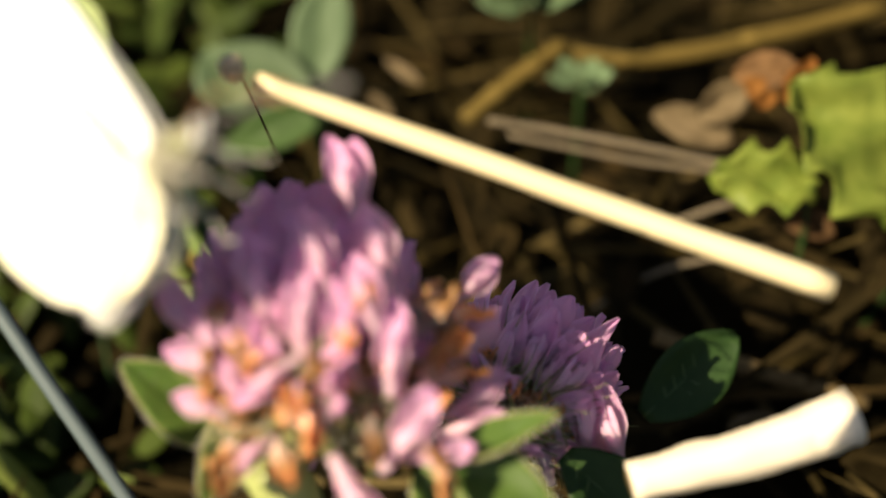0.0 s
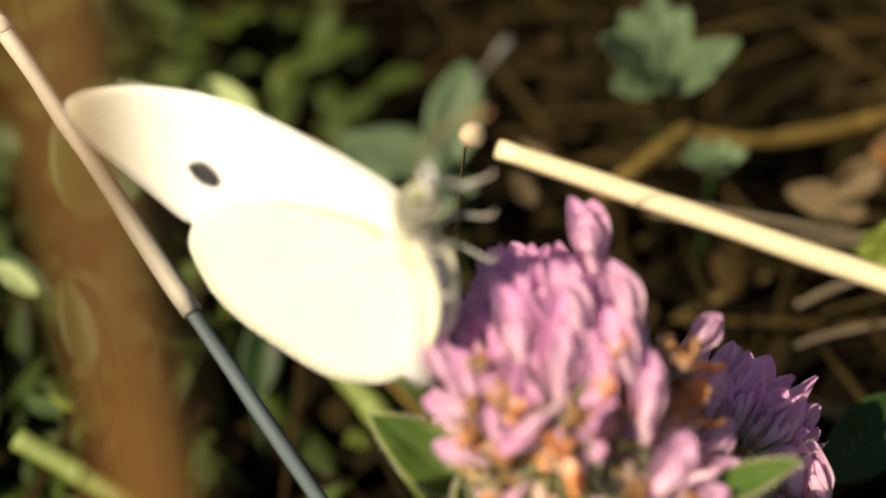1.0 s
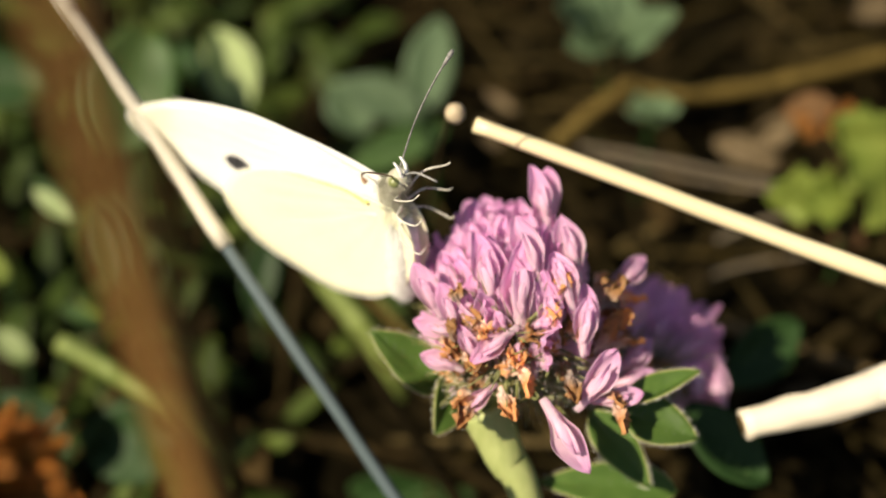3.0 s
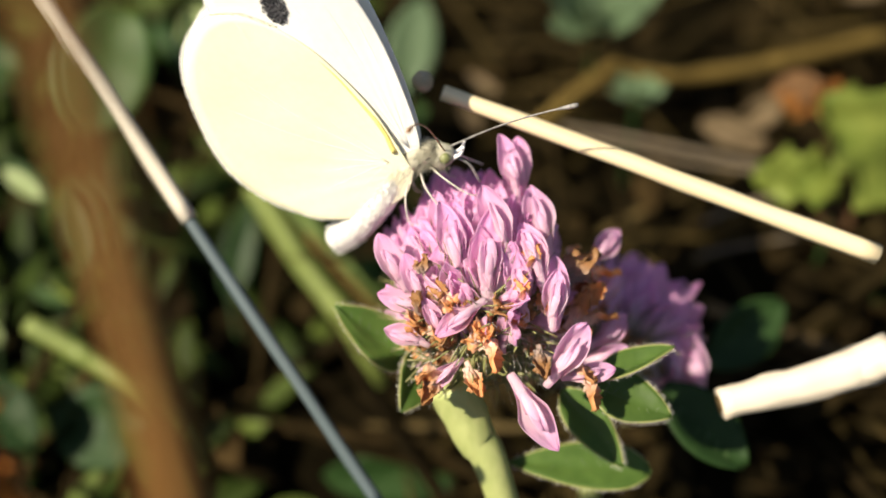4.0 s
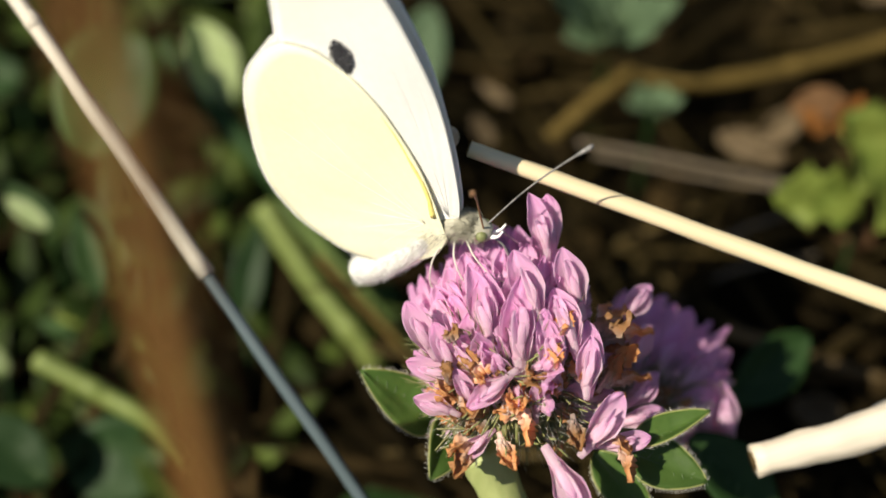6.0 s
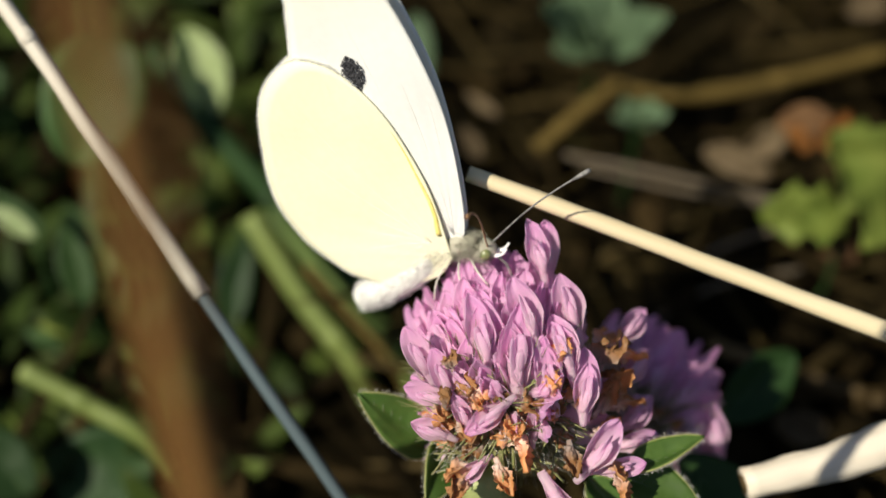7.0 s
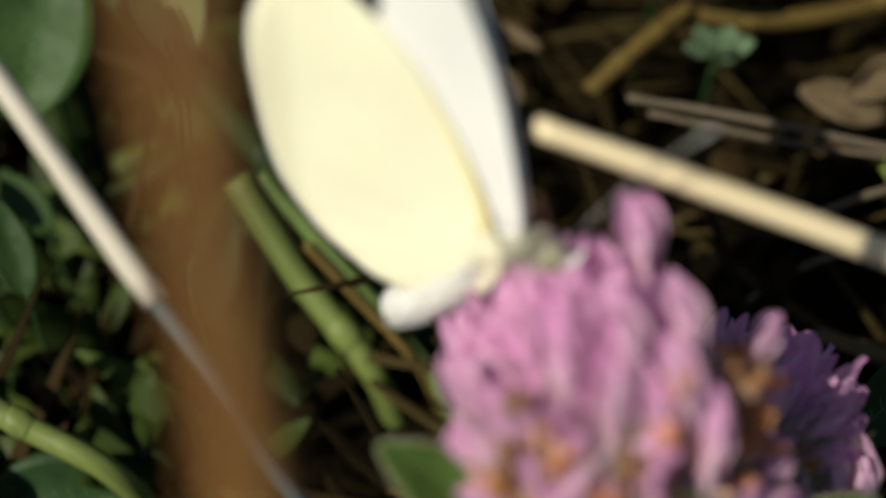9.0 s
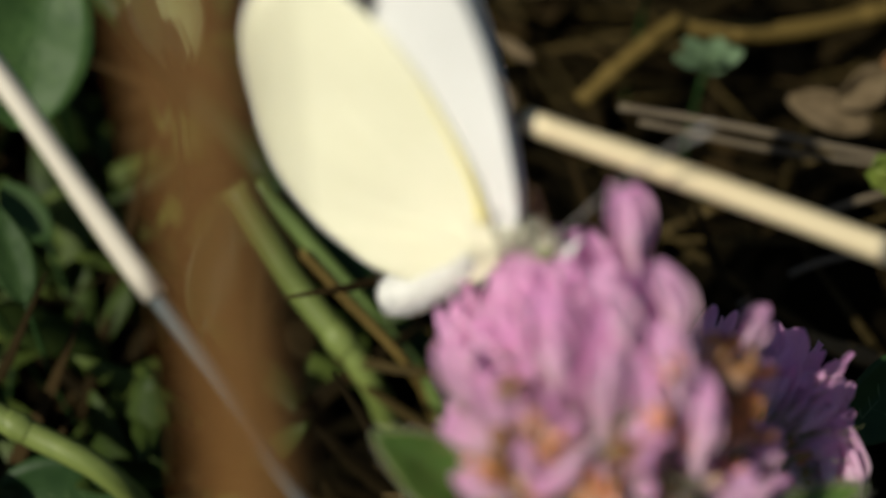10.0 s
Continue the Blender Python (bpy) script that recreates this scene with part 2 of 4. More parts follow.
# ---- stems and straws ----
def stalk(name, points, radius, mat, label, category="stem", wobble=0.15, sides=10, steps=8, to_ground=False, seed=0, nodes=(), hollow=False):
    """A dry or green stalk as one thing; its foot may run on into the soil."""
    pts = [Vector(p) for p in points]
    if to_ground:
        a, b = pts[-2], pts[-1]
        way = (b - a).normalized()
        foot = b + Vector((way.x, way.y, 0)) * 0.006
        pts.append(Vector((foot.x, foot.y, ground_height(foot.x, foot.y) - 0.003)))
    mid = pts[0]
    axis = (pts[-1] - pts[0]).normalized()
    q = axis.to_track_quat("Z", "Y")
    place = Matrix.Translation(mid) @ q.to_matrix().to_4x4()
    inv = place.inverted()
    bm = bmesh.new()
    line = [inv @ p for p in pts]
    rings = tube(bm, line, radius, sides, steps, wobble, seed=seed)
    ob = part(name, bm, mat, at=place)
    size = radius(0.5) if callable(radius) else radius
    for f in nodes:
        k = max(1, min(len(rings) - 2, int(f * len(rings))))
        c = spline(line, steps)[k]
        d = (spline(line, steps)[k + 1] - c).normalized()
        knot = bmesh.new()
        tube(knot, [c - d * size * 1.1, c, c + d * size * 1.1], lambda s: size * (0.97 + 0.16 * math.sin(math.pi * s)), sides, 4, 0.1, seed=seed)
        part("node", knot, mat, ob, "swollen ring node")
    if hollow:
        for c, d in ((line[0], (line[0] - line[1]).normalized()), (line[-1], (line[-1] - line[-2]).normalized())):
            rim = bmesh.new()
            size = radius(0 if c is line[0] else 1) if callable(radius) else radius
            tube(rim, [c + d * 0.00005, c + d * 0.00018], size * 0.62, 10, 1)
            part("pith", rim, M_TWIG, ob, "brown pith of the cut end")
    return tagged(ob, label, category)


def stem_grass():
    """The pale dry grass stem: sheath above the node, culm below with its shade painted blue-grey."""
    root = tagged(new("dry_grass_stem"), "pale dry grass stem, shade painted blue-grey on its lower culm", "grass stem")
    top, node, low = Vector((-0.05135, 0.03954, 0.05404)), Vector((-0.02364, 0.00547, 0.03262)), Vector((-0.01070, -0.00976, 0.02074))
    foot = low + (low - node) * 4.05
    for name, pts, r, mat, label in (
            ("sheath", [top, top.lerp(node, 0.5) + Vector((0.0002, 0, 0.0003)), node], lambda s: 0.00078 + 0.0001 * s, M_SHEATH, "pale dry leaf sheath"),
            ("culm", [node - (low - node).normalized() * 0.002, low, low.lerp(foot, 0.5), foot], lambda s: 0.00066, M_CULM_SHADED, "lower culm with its shade painted blue-grey")):
        place = Matrix.Translation(pts[0]) @ (pts[-1] - pts[0]).to_track_quat("Z", "Y").to_matrix().to_4x4()
        bm = bmesh.new()
        tube(bm, [place.inverted() @ p for p in pts], r, 12, 12, 0.18)
        part(name, bm, mat, root, label, place)
    bm = bmesh.new()
    knot = Vector((-0.04101, 0.02705, 0.04651))
    d = (node - top).normalized()
    tube(bm, [knot - d * 0.0008, knot, knot + d * 0.0008], lambda s: 0.0008 + 0.00014 * math.sin(math.pi * s), 10, 4)
    part("node", bm, M_SHEATH, root, "swollen pale node")


stem_grass()

BROWN_FOOT = Vector((-0.00756, -0.06879, 0.0))


def brown_stem():
    """The dry stem close before the camera; its foot is the pivot of a sway fitted to the camera's view."""
    bm = bmesh.new()
    tube(bm, [(0, 0, -0.034), (0.0006, 0, 0.03), (-0.0004, 0.0005, 0.07), (0.0004, 0, 0.105), (0, 0, 0.132)], lambda s: 0.00085 - 0.0002 * s, 12, 10, 0.2)
    ob = part("brown_stem", bm, M_BROWN_STEM)
    # Strips stand apart so that the blurred stem looks streaked and see-through.
    for k, (x, low, high) in enumerate(((0.0009, 0.020, 0.112), (-0.0009, 0.034, 0.126), (0.0016, 0.048, 0.086))):
        bm = bmesh.new()
        tube(bm, [(x * 0.3, 0.0002, low), (x, 0, low * 0.6 + high * 0.4), (x * 1.2, -0.0004, high * 0.8 + low * 0.2), (x * 0.7, 0, high)], lambda s: 0.00042 - 0.0002 * s, 8, 8, 0.4, 0.5, 3 + k)
        part("sheath", bm, M_BROWN_STEM, ob, "loose strip of brown leaf sheath")
    return tagged(ob, "brown dry grass stem close before the flower, its sway fitted to the view", "grass stem")


swaying_stem = brown_stem()
stalk("brown_stem", [(-0.04389, -0.02904, 0.08415), (-0.04058, -0.02895, 0.07322), (-0.03753, -0.03335, 0.06648), (-0.03558, -0.04050, 0.05537)], 0.0008, M_BROWN_STEM,
      "thin brown dry stem beside the withered clover", "grass stem", to_ground=True, nodes=(0.3, 0.6))
# Straw stands clear of the litter, its depth fitted to the camera's view.
stalk("straw", [(0.00225, 0.01007, 0.04643), (0.01547, 0.00595, 0.04381), (0.02934, 0.00167, 0.04077), (0.04382, -0.00313, 0.03815)], lambda s: 0.00078 + 0.00022 * s, M_STRAW, "cut golden straw held above the litter to fit the view", "straw", wobble=0.1, hollow=True)
stalk("straw", [(0.02985, -0.01195, 0.02531), (0.03892, -0.01017, 0.02655), (0.04683, -0.00804, 0.02805)], lambda s: 0.0016 + 0.0006 * s, M_STRAW_PALE, "short bleached straw piece with a flared end", "straw", wobble=0.25, nodes=(0.85,), hollow=True)
stalk("green_stem", [(-0.02468, 0.04335, -0.00559), (-0.01771, 0.03429, -0.01202), (-0.00970, 0.02554, -0.01805)], lambda s: 0.00185 - 0.0004 * s, M_STALK_LIGHT, "light green stem leaning to the soil", to_ground=True, nodes=(0.55,))
stalk("green_stem", [(-0.02217, 0.04461, -0.00655), (-0.01373, 0.03676, -0.01222), (-0.00276, 0.02564, -0.02014)], 0.0011, M_STALK, "thin green stem beside the lighter one", to_ground=True, nodes=(0.4,))
stalk("straw", [(-0.01685, 0.03704, -0.00957), (-0.01165, 0.03237, -0.01284), (-0.00442, 0.02577, -0.01774)], 0.0005, M_OLIVE, "brown dry straw beside the green stem", to_ground=True)
stalk("green_stem", [(-0.04066, 0.06782, 0.00258), (-0.03045, 0.05749, -0.00465), (-0.01853, 0.04646, -0.01238), (-0.00489, 0.03335, -0.02156)], 0.00192, M_LEAF_SHADED, "green stem with shade put into its dark colour", to_ground=True, nodes=(0.45,))
stalk("green_stem", [(-0.05187, 0.01722, -0.00355), (-0.04348, 0.01336, -0.00626), (-0.03494, 0.00941, -0.01048)], 0.00132, M_STALK_LIGHT, "light green grass stalk among leaves", to_ground=True, nodes=(0.3,))
stalk("twig", [(0.01778, 0.05740, -0.00765), (0.02462, 0.06349, -0.00631), (0.03121, 0.06892, -0.00544)], 0.00120, M_OLIVE, "yellow-brown twig on the litter", "twig", wobble=0.3, nodes=(0.3, 0.7))
stalk("twig", [(0.03054, 0.06922, -0.00670), (0.04671, 0.06860, -0.00712), (0.07714, 0.07652, -0.00598)], 0.00120, M_OLIVE, "olive-brown twig lying on the soil", "twig", wobble=0.3, nodes=(0.3, 0.7))
stalk("straw", [(0.02057, 0.05056, -0.00064), (0.03383, 0.04697, -0.00026), (0.05195, 0.04201, -0.00065)], 0.00045, M_STRAW_DULL, "grey-brown dry grass stem among the litter", "straw", wobble=0.3)
stalk("straw", [(0.02310, 0.04936, -0.00201), (0.03889, 0.04465, -0.00188), (0.05368, 0.04152, -0.00136)], 0.00035, M_STRAW_DULL, "thin pale dry grass stem among the litter", "straw", wobble=0.3)
stalk("straw", [(0.04058, 0.03744, -0.00712), (0.04596, 0.03876, -0.00478), (0.05217, 0.03973, -0.00297)], 0.00040, M_STRAW_DULL, "thin pale dry grass stem among the litter", "straw", wobble=0.3)
stalk("straw", [(0.03268, 0.02862, -0.01033), (0.04162, 0.03263, -0.00783), (0.05381, 0.03456, -0.00652)], 0.00035, M_STRAW_DULL, "thin pale dry grass stem among the litter", "straw", wobble=0.3)
stalk("twig", [(0.03932, 0.02324, -0.00813), (0.04910, 0.01982, -0.00906), (0.06261, 0.01552, -0.01060)], 0.00096, M_TWIG, "brown twig lying on the soil", "twig", wobble=0.3, nodes=(0.3, 0.7))
stalk("twig", [(0.06573, 0.02446, 0.00443), (0.06463, 0.01418, -0.00128), (0.06352, 0.00029, -0.00956)], 0.00144, M_TWIG, "grey-brown twig beside the straw", "twig", wobble=0.3, nodes=(0.3, 0.7))


# ---- leaves ----
def leaf(base, tip, width, mat, label, normal=None, fold=0.15, bend=0.25, wave=0.05, petiole=True, seed=0.0, profile=None, teeth=0.0, name="leaf", parent=None, hairy=False):
    """A leaf blade with its petiole down to the soil; alone it is a thing, under a parent a part."""
    base, tip = Vector(base), Vector(tip)
    n = Vector(normal) if normal else VIEWER + Vector((0.2, 0.1, 0.2))
    holder = parent or tagged(new(name + "_sprig"), label, "leaf")
    bm = bmesh.new()
    blade(bm, (tip - base).length, width, fold, bend, 0.00015, 8, 14, profile, 0.0, wave, seed, teeth=teeth)
    ob = part(name, bm, mat, holder, label if parent else "", facing(base, tip, n))
    if hairy or (width > 0.006 and wave < 0.1):
        bm = bmesh.new()
        length = (tip - base).length
        form = profile or (lambda s: max(0.04, math.sin(math.pi * min(1, s * 0.93 + 0.05)) ** 0.75))

        def on_blade(s, v):
            w = width * 0.5 * form(s)
            a = bend * s
            return Vector((v * w, abs(v) ** 1.3 * w * fold * 2 + wave * width * noise.noise(Vector((v * 1.7 + seed, s * 3.1, seed))) + length * (1 - math.cos(a)) * 0.9, length * s * (math.sin(a) / a if a > 1e-4 else 1)))

        tube(bm, [on_blade(s, 0.0) for s in (0.0, 0.25, 0.5, 0.75, 0.97)], lambda s: 0.00012 * (1.1 - s), 6, 4)
        for i in range(7):
            s0 = 0.12 + 0.11 * i
            for sg in (-1, 1):
                tube(bm, [on_blade(s0, 0.0), on_blade(s0 + 0.06, sg * 0.45), on_blade(min(0.98, s0 + 0.15), sg * 0.9)], lambda s: 0.00007 * (1.2 - s), 4, 3)
        part("leaf_vein", bm, M_VEIN, ob, "pale leaf veins")
    if hairy:
        bm = bmesh.new()
        for sg in (-1, 1):
            tube(bm, [on_blade(s, sg) for s in (0.02, 0.15, 0.3, 0.5, 0.7, 0.85, 0.97)], 0.00009, 6, 4)
        part("leaf_margin", bm, M_MARGIN, ob, "pale yellow-green leaf margin")
        rnd = random.Random(int(seed))
        shape = profile or (lambda s: max(0.04, math.sin(math.pi * min(1, s * 0.93 + 0.05)) ** 0.75))
        length = (tip - base).length
        bm = bmesh.new()
        for i in range(260):
            s, sg = rnd.uniform(0.05, 1), rnd.choice((-1, 1))
            w = width * 0.5 * shape(s)
            y = w * fold * 2 + length * (1 - math.cos(bend * s)) * 0.9
            z = length * s * (math.sin(bend * s) / (bend * s))
            p = Vector((sg * w * 0.99, y, z))
            d = Vector((sg, rnd.uniform(-0.3, 0.6), rnd.uniform(0.0, 0.9))).normalized() * rnd.uniform(0.0002, 0.00055)
            tube(bm, [p, p + d], 0.000008, 3, 1)
        tagged(part("leaf_hair", bm, M_HAIR, ob, "fine pale hairs on the margin"), kind="stuff")
    if petiole and not parent:
        bm = bmesh.new()
        foot = on_ground(base.x + 0.004 * math.sin(seed * 5), base.y - 0.006)
        tube(bm, [base + (tip - base) * 0.05, base.lerp(foot, 0.5) - Vector((0, 0.002, -0.001)), foot], 0.00028, 6, 5)
        part("petiole", bm, M_LEAF_SHADED, holder)
    return ob


POINTED = lambda s: max(0.03, math.sin(math.pi * s ** 0.72) ** 0.8 * (1 - 0.12 * s))
ROUND = lambda s: max(0.05, (math.sin(math.pi * min(1.0, 0.06 + 0.94 * s)) ** 0.5))
LANCE = lambda s: max(0.04, math.sin(math.pi * (s ** 0.8) * 0.98 + 0.03))
leaf((-0.04338, 0.06062, 0.01220), (-0.04793, 0.04603, 0.00197), 0.01344, M_LEAF, "dull green rounded leaf behind the dry stem", profile=ROUND, seed=1)
leaf((-0.03112, 0.05930, -0.00313), (-0.03545, 0.07018, 0.00451), 0.0082, M_LEAF_PALE, "pale green folded leaf catching the sun", fold=0.5, seed=2)
leaf((-0.01227, 0.06122, -0.00937), (-0.01748, 0.06809, -0.00457), 0.00840, M_LEAF_GREY, "grey-green leaf near the soil", seed=3)
leaf((-0.00299, 0.06358, -0.00771), (-0.01654, 0.06770, -0.00483), 0.00744, M_LEAF_GREY, "grey-green oval leaf near the soil", seed=4)
leaf((-0.00386, 0.06523, -0.00949), (-0.00020, 0.07848, -0.00021), 0.00816, M_LEAF_GREY, "upright grey-green leaf near the soil", seed=5)
leaf((0.00062, 0.06043, -0.00699), (-0.01493, 0.05466, -0.01104), 0.00624, M_LEAF, "green leaf below the grey-green ones", seed=6)
leaf((-0.06269, 0.06778, -0.00477), (-0.08229, 0.06764, -0.00487), 0.01020, M_LEAF_SHADED, "green leaf with shade put into its dark colour", seed=7)
leaf((-0.04539, 0.02767, -0.00502), (-0.04892, 0.03718, 0.00164), 0.00480, M_LEAF, "narrow green leaf, its colour lowered for shade", seed=8, profile=LANCE)
leaf((-0.02871, 0.03079, -0.01749), (-0.02555, 0.04361, -0.00852), 0.00540, M_LEAF_SHADED, "dark green leaf beside the stem", seed=9, profile=LANCE)
leaf((-0.03561, 0.00914, -0.01507), (-0.04980, 0.00791, -0.01593), 0.01200, M_LEAF_SHADED, "ribbed green leaf low among the stems", seed=10, profile=ROUND)
leaf((-0.04992, 0.00311, -0.01051), (-0.05926, 0.01014, -0.00558), 0.00840, M_LEAF_SHADED, "dark leaf low beside the stems", seed=11)
leaf((0.00432, 0.00318, -0.01924), (-0.01349, 0.00450, -0.02125), 0.00840, M_LEAF_SHADED, "lying green leaf, its dark colour standing for shade", (0.7, -0.6, 0.35), seed=12, profile=ROUND)
for k, (b, t, w) in enumerate((
        ((-0.05241, 0.03828, -0.00345), (-0.05970, 0.04308, -0.00009), 0.00312), ((-0.04896, 0.02995, -0.01515), (-0.05591, 0.03132, -0.01419), 0.00264),
        ((-0.05960, 0.02168, -0.01508), (-0.06473, 0.02508, -0.01270), 0.00360), ((-0.04616, 0.03992, -0.01110), (-0.05154, 0.04565, -0.00709), 0.00480),
        ((-0.06464, 0.03408, -0.01225), (-0.07254, 0.03828, -0.00931), 0.00480), ((-0.06992, 0.02986, -0.00936), (-0.07430, 0.03535, -0.00550), 0.00360),
        ((-0.04236, 0.03112, -0.02312), (-0.04425, 0.03550, -0.02005), 0.00360), ((-0.02643, 0.03328, -0.02161), (-0.02940, 0.03672, -0.01920), 0.00240),
        ((-0.05160, 0.03377, 0.00218), (-0.05726, 0.03713, 0.00453), 0.00264), ((-0.04848, 0.02206, -0.00602), (-0.05298, 0.02377, -0.00483), 0.00216),
        ((-0.05018, 0.01354, -0.02079), (-0.03918, 0.00883, -0.02407), 0.00600), ((-0.07341, 0.05078, -0.00936), (-0.08075, 0.05518, -0.00627), 0.00480))):
    leaf(b, t, w, (M_LEAF, M_LEAF_LIME, M_LEAF_PALE)[k % 3], "small green leaf among the stems", seed=20 + k)
LOBED = lambda s: max(0.05, math.sin(math.pi * min(1.0, 0.05 + 0.95 * s)) ** 0.55 * (0.80 + 0.20 * math.cos(s * 19.0)))
leaf((0.06932, 0.03479, 0.00019), (0.05504, 0.04578, 0.01073), 0.0200, M_LEAF_LIME, "yellow-green lobed leaf with a brown edge", seed=40, teeth=0.05, wave=0.2, profile=LOBED)
leaf((0.05822, 0.03711, 0.00173), (0.04533, 0.03703, 0.00423), 0.0095, M_LEAF_LIME, "small yellow-green lobed leaf on the litter", seed=41, teeth=0.05, wave=0.22, profile=LOBED)
leaf((0.05533, 0.04603, 0.00636), (0.05798, 0.04883, 0.01125), 0.00360, M_LITTER_RED, "orange-brown dried leaf tip", petiole=False, seed=42, teeth=0.1, wave=0.25)
leaf((0.05416, 0.04679, 0.00543), (0.05058, 0.04922, 0.00713), 0.00360, M_LITTER_RED, "orange-brown dried leaf beside the green one", petiole=False, seed=43, teeth=0.1, wave=0.25)


def seedling(centre, n, spread, mat, label, seed):
    """A low rosette of small leaves round one crown."""
    rnd = random.Random(seed)
    root = tagged(new("seedling"), label, "plant")
    centre = Vector(centre)
    for k in range(n):
        a = k * 2.4 + rnd.uniform(-0.3, 0.3)
        tip = centre + Vector((math.cos(a), math.sin(a) * 0.9, rnd.uniform(0.3, 1.1))) * spread * rnd.uniform(0.7, 1.1)
        leaf(centre + (tip - centre) * 0.12, tip, spread * rnd.uniform(0.45, 0.65), mat, "small green leaf", (rnd.uniform(-0.4, 0.2), -0.5, 0.8), 0.2, 0.3, 0.08, seed=seed + k, parent=root)
    bm = bmesh.new()
    tube(bm, [centre, on_ground(centre.x, centre.y - 0.002)], 0.0004, 8, 5)
    part("stem", bm, M_LEAF_SHADED, root)


seedling((0.02682, 0.07043, 0.00148), 14, 0.00960, M_LEAF_GREY, "grey-green rosette of small leaves on the litter", 70)
seedling((0.03289, 0.05933, -0.00337), 6, 0.00420, M_LEAF_GREY, "tiny green seedling among twigs", 80)


def seed_head(centre):
    """A pale round seed at the straw's end; its added stalk runs along the view, hidden behind it."""
    root = tagged(new("seed"), "pale round seed beside the straw, with an added stalk hidden behind it", "seed")
    bm = bmesh.new()
    bmesh.ops.create_uvsphere(bm, u_segments=16, v_segments=12, radius=0.00105)
    for v in bm.verts:
        v.co *= 1 + 0.12 * noise.noise(v.co * 1500)
    part("seed_coat", bm, M_SEED, root, "", Matrix.Translation(centre))
    bm = bmesh.new()
    c = Vector(centre)
    tube(bm, [c, c + Vector((-0.001, 0.0086, -0.0122)), on_ground(c.x - 0.004, c.y + 0.042)], 0.00012, 6, 5)
    part("stalk", bm, M_TWIG, root)


seed_head((0.00037, 0.01098, 0.04705))


def island_material(name, colors, rough, through_light, gloss=0.05):
    """A colour for each loose piece of one mesh, with grain."""
    m = material(name, colors[0], colors[-1], rough, 900, patch=150, bump=0.4, through_light=through_light, spec=gloss)
    nt = m.node_tree
    geo, ramp, mix = nt.nodes.new("ShaderNodeNewGeometry"), nt.nodes.new("ShaderNodeValToRGB"), nt.nodes.new("ShaderNodeMix")
    mix.data_type = "RGBA"
    mix.inputs["Factor"].default_value = 0.7
    els = ramp.color_ramp.elements
    for i, c in enumerate(colors):
        e = els[i] if i < 2 else els.new(1.0)
        e.position, e.color = i / (len(colors) - 1), (*c, 1)
    nt.links.new(geo.outputs["Random Per Island"], ramp.inputs[0])
    for link in list(nt.links):
        if link.from_node.type == "VALTORGB" and link.from_node != ramp:
            targets = [link.to_socket]
            nt.links.new(link.from_socket, mix.inputs[6])
            for t in targets:
                nt.links.new(mix.outputs[2], t)
    nt.links.new(ramp.outputs[0], mix.inputs[7])
    return m


# Litter browns carry the shade of the bank in their colour.
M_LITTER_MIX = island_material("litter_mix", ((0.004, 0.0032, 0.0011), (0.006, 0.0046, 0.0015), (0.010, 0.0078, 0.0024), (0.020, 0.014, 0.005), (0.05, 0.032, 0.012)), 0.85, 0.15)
# Most greens are held very dark, as shade between the small leaves.
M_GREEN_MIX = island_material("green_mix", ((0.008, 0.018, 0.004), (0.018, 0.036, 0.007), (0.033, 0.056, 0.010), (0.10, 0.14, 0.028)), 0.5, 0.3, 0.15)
M_GRASS = island_material("grass_mix", ((0.05, 0.09, 0.025), (0.09, 0.14, 0.04), (0.22, 0.20, 0.09), (0.34, 0.27, 0.14)), 0.55, 0.25, 0.3)


def scatter(name, label, category, mat, count, place, seed):
    """Very many small pieces in one mesh."""
    rnd = random.Random(seed)
    bm = bmesh.new()
    for i in range(count):
        m, length, width, bend, rows = place(rnd)
        blade(bm, length, width, rnd.uniform(0.05, 0.5), bend, 0.0001, 2, rows, None, 0, 0.15, i * 1.3, m)
    return tagged(part(name, bm, mat), label, category, kind="stuff")


def litter_piece(rnd):
    x, y = rnd.uniform(-0.09, 0.125), rnd.uniform(-0.05, 0.155)
    p = Vector((x, y, ground_height(x, y) + rnd.uniform(0, 0.006)))
    a = rnd.uniform(0, 2 * math.pi)
    way = Vector((math.cos(a), math.sin(a), rnd.uniform(-0.15, 0.35)))
    long_thin = rnd.random() < 0.35
    return (facing(p, p + way, Vector((rnd.uniform(-0.5, 0.5), rnd.uniform(-0.5, 0.5), 1))),
            rnd.uniform(0.02, 0.055) if long_thin else rnd.uniform(0.005, 0.012), rnd.uniform(0.0012, 0.0024) if long_thin else rnd.uniform(0.003, 0.0066), rnd.uniform(0.1, 0.9), 4)


scatter("leaf_litter", "brown litter of dead leaves and dry grass, darkened in colour for shade", "litter", M_LITTER_MIX, 800, litter_piece, 21)


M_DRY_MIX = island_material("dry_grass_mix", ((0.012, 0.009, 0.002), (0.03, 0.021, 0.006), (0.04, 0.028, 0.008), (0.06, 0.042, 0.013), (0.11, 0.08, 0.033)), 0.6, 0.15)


def dry_piece(rnd):
    x, y = rnd.uniform(-0.014, 0.12), rnd.uniform(-0.02, 0.155)
    p = Vector((x, y, ground_height(x, y) + rnd.uniform(0.002, 0.010)))
    a = rnd.gauss(-0.25, 0.7)
    way = Vector((math.cos(a), math.sin(a), rnd.uniform(-0.15, 0.15)))
    return facing(p, p + way, Vector((rnd.uniform(-0.5, 0.5), rnd.uniform(-0.6, 0.2), 1))), rnd.uniform(0.02, 0.055), rnd.uniform(0.0006, 0.0014), rnd.uniform(-0.3, 0.5), 5


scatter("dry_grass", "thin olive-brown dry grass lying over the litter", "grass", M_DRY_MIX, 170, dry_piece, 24)


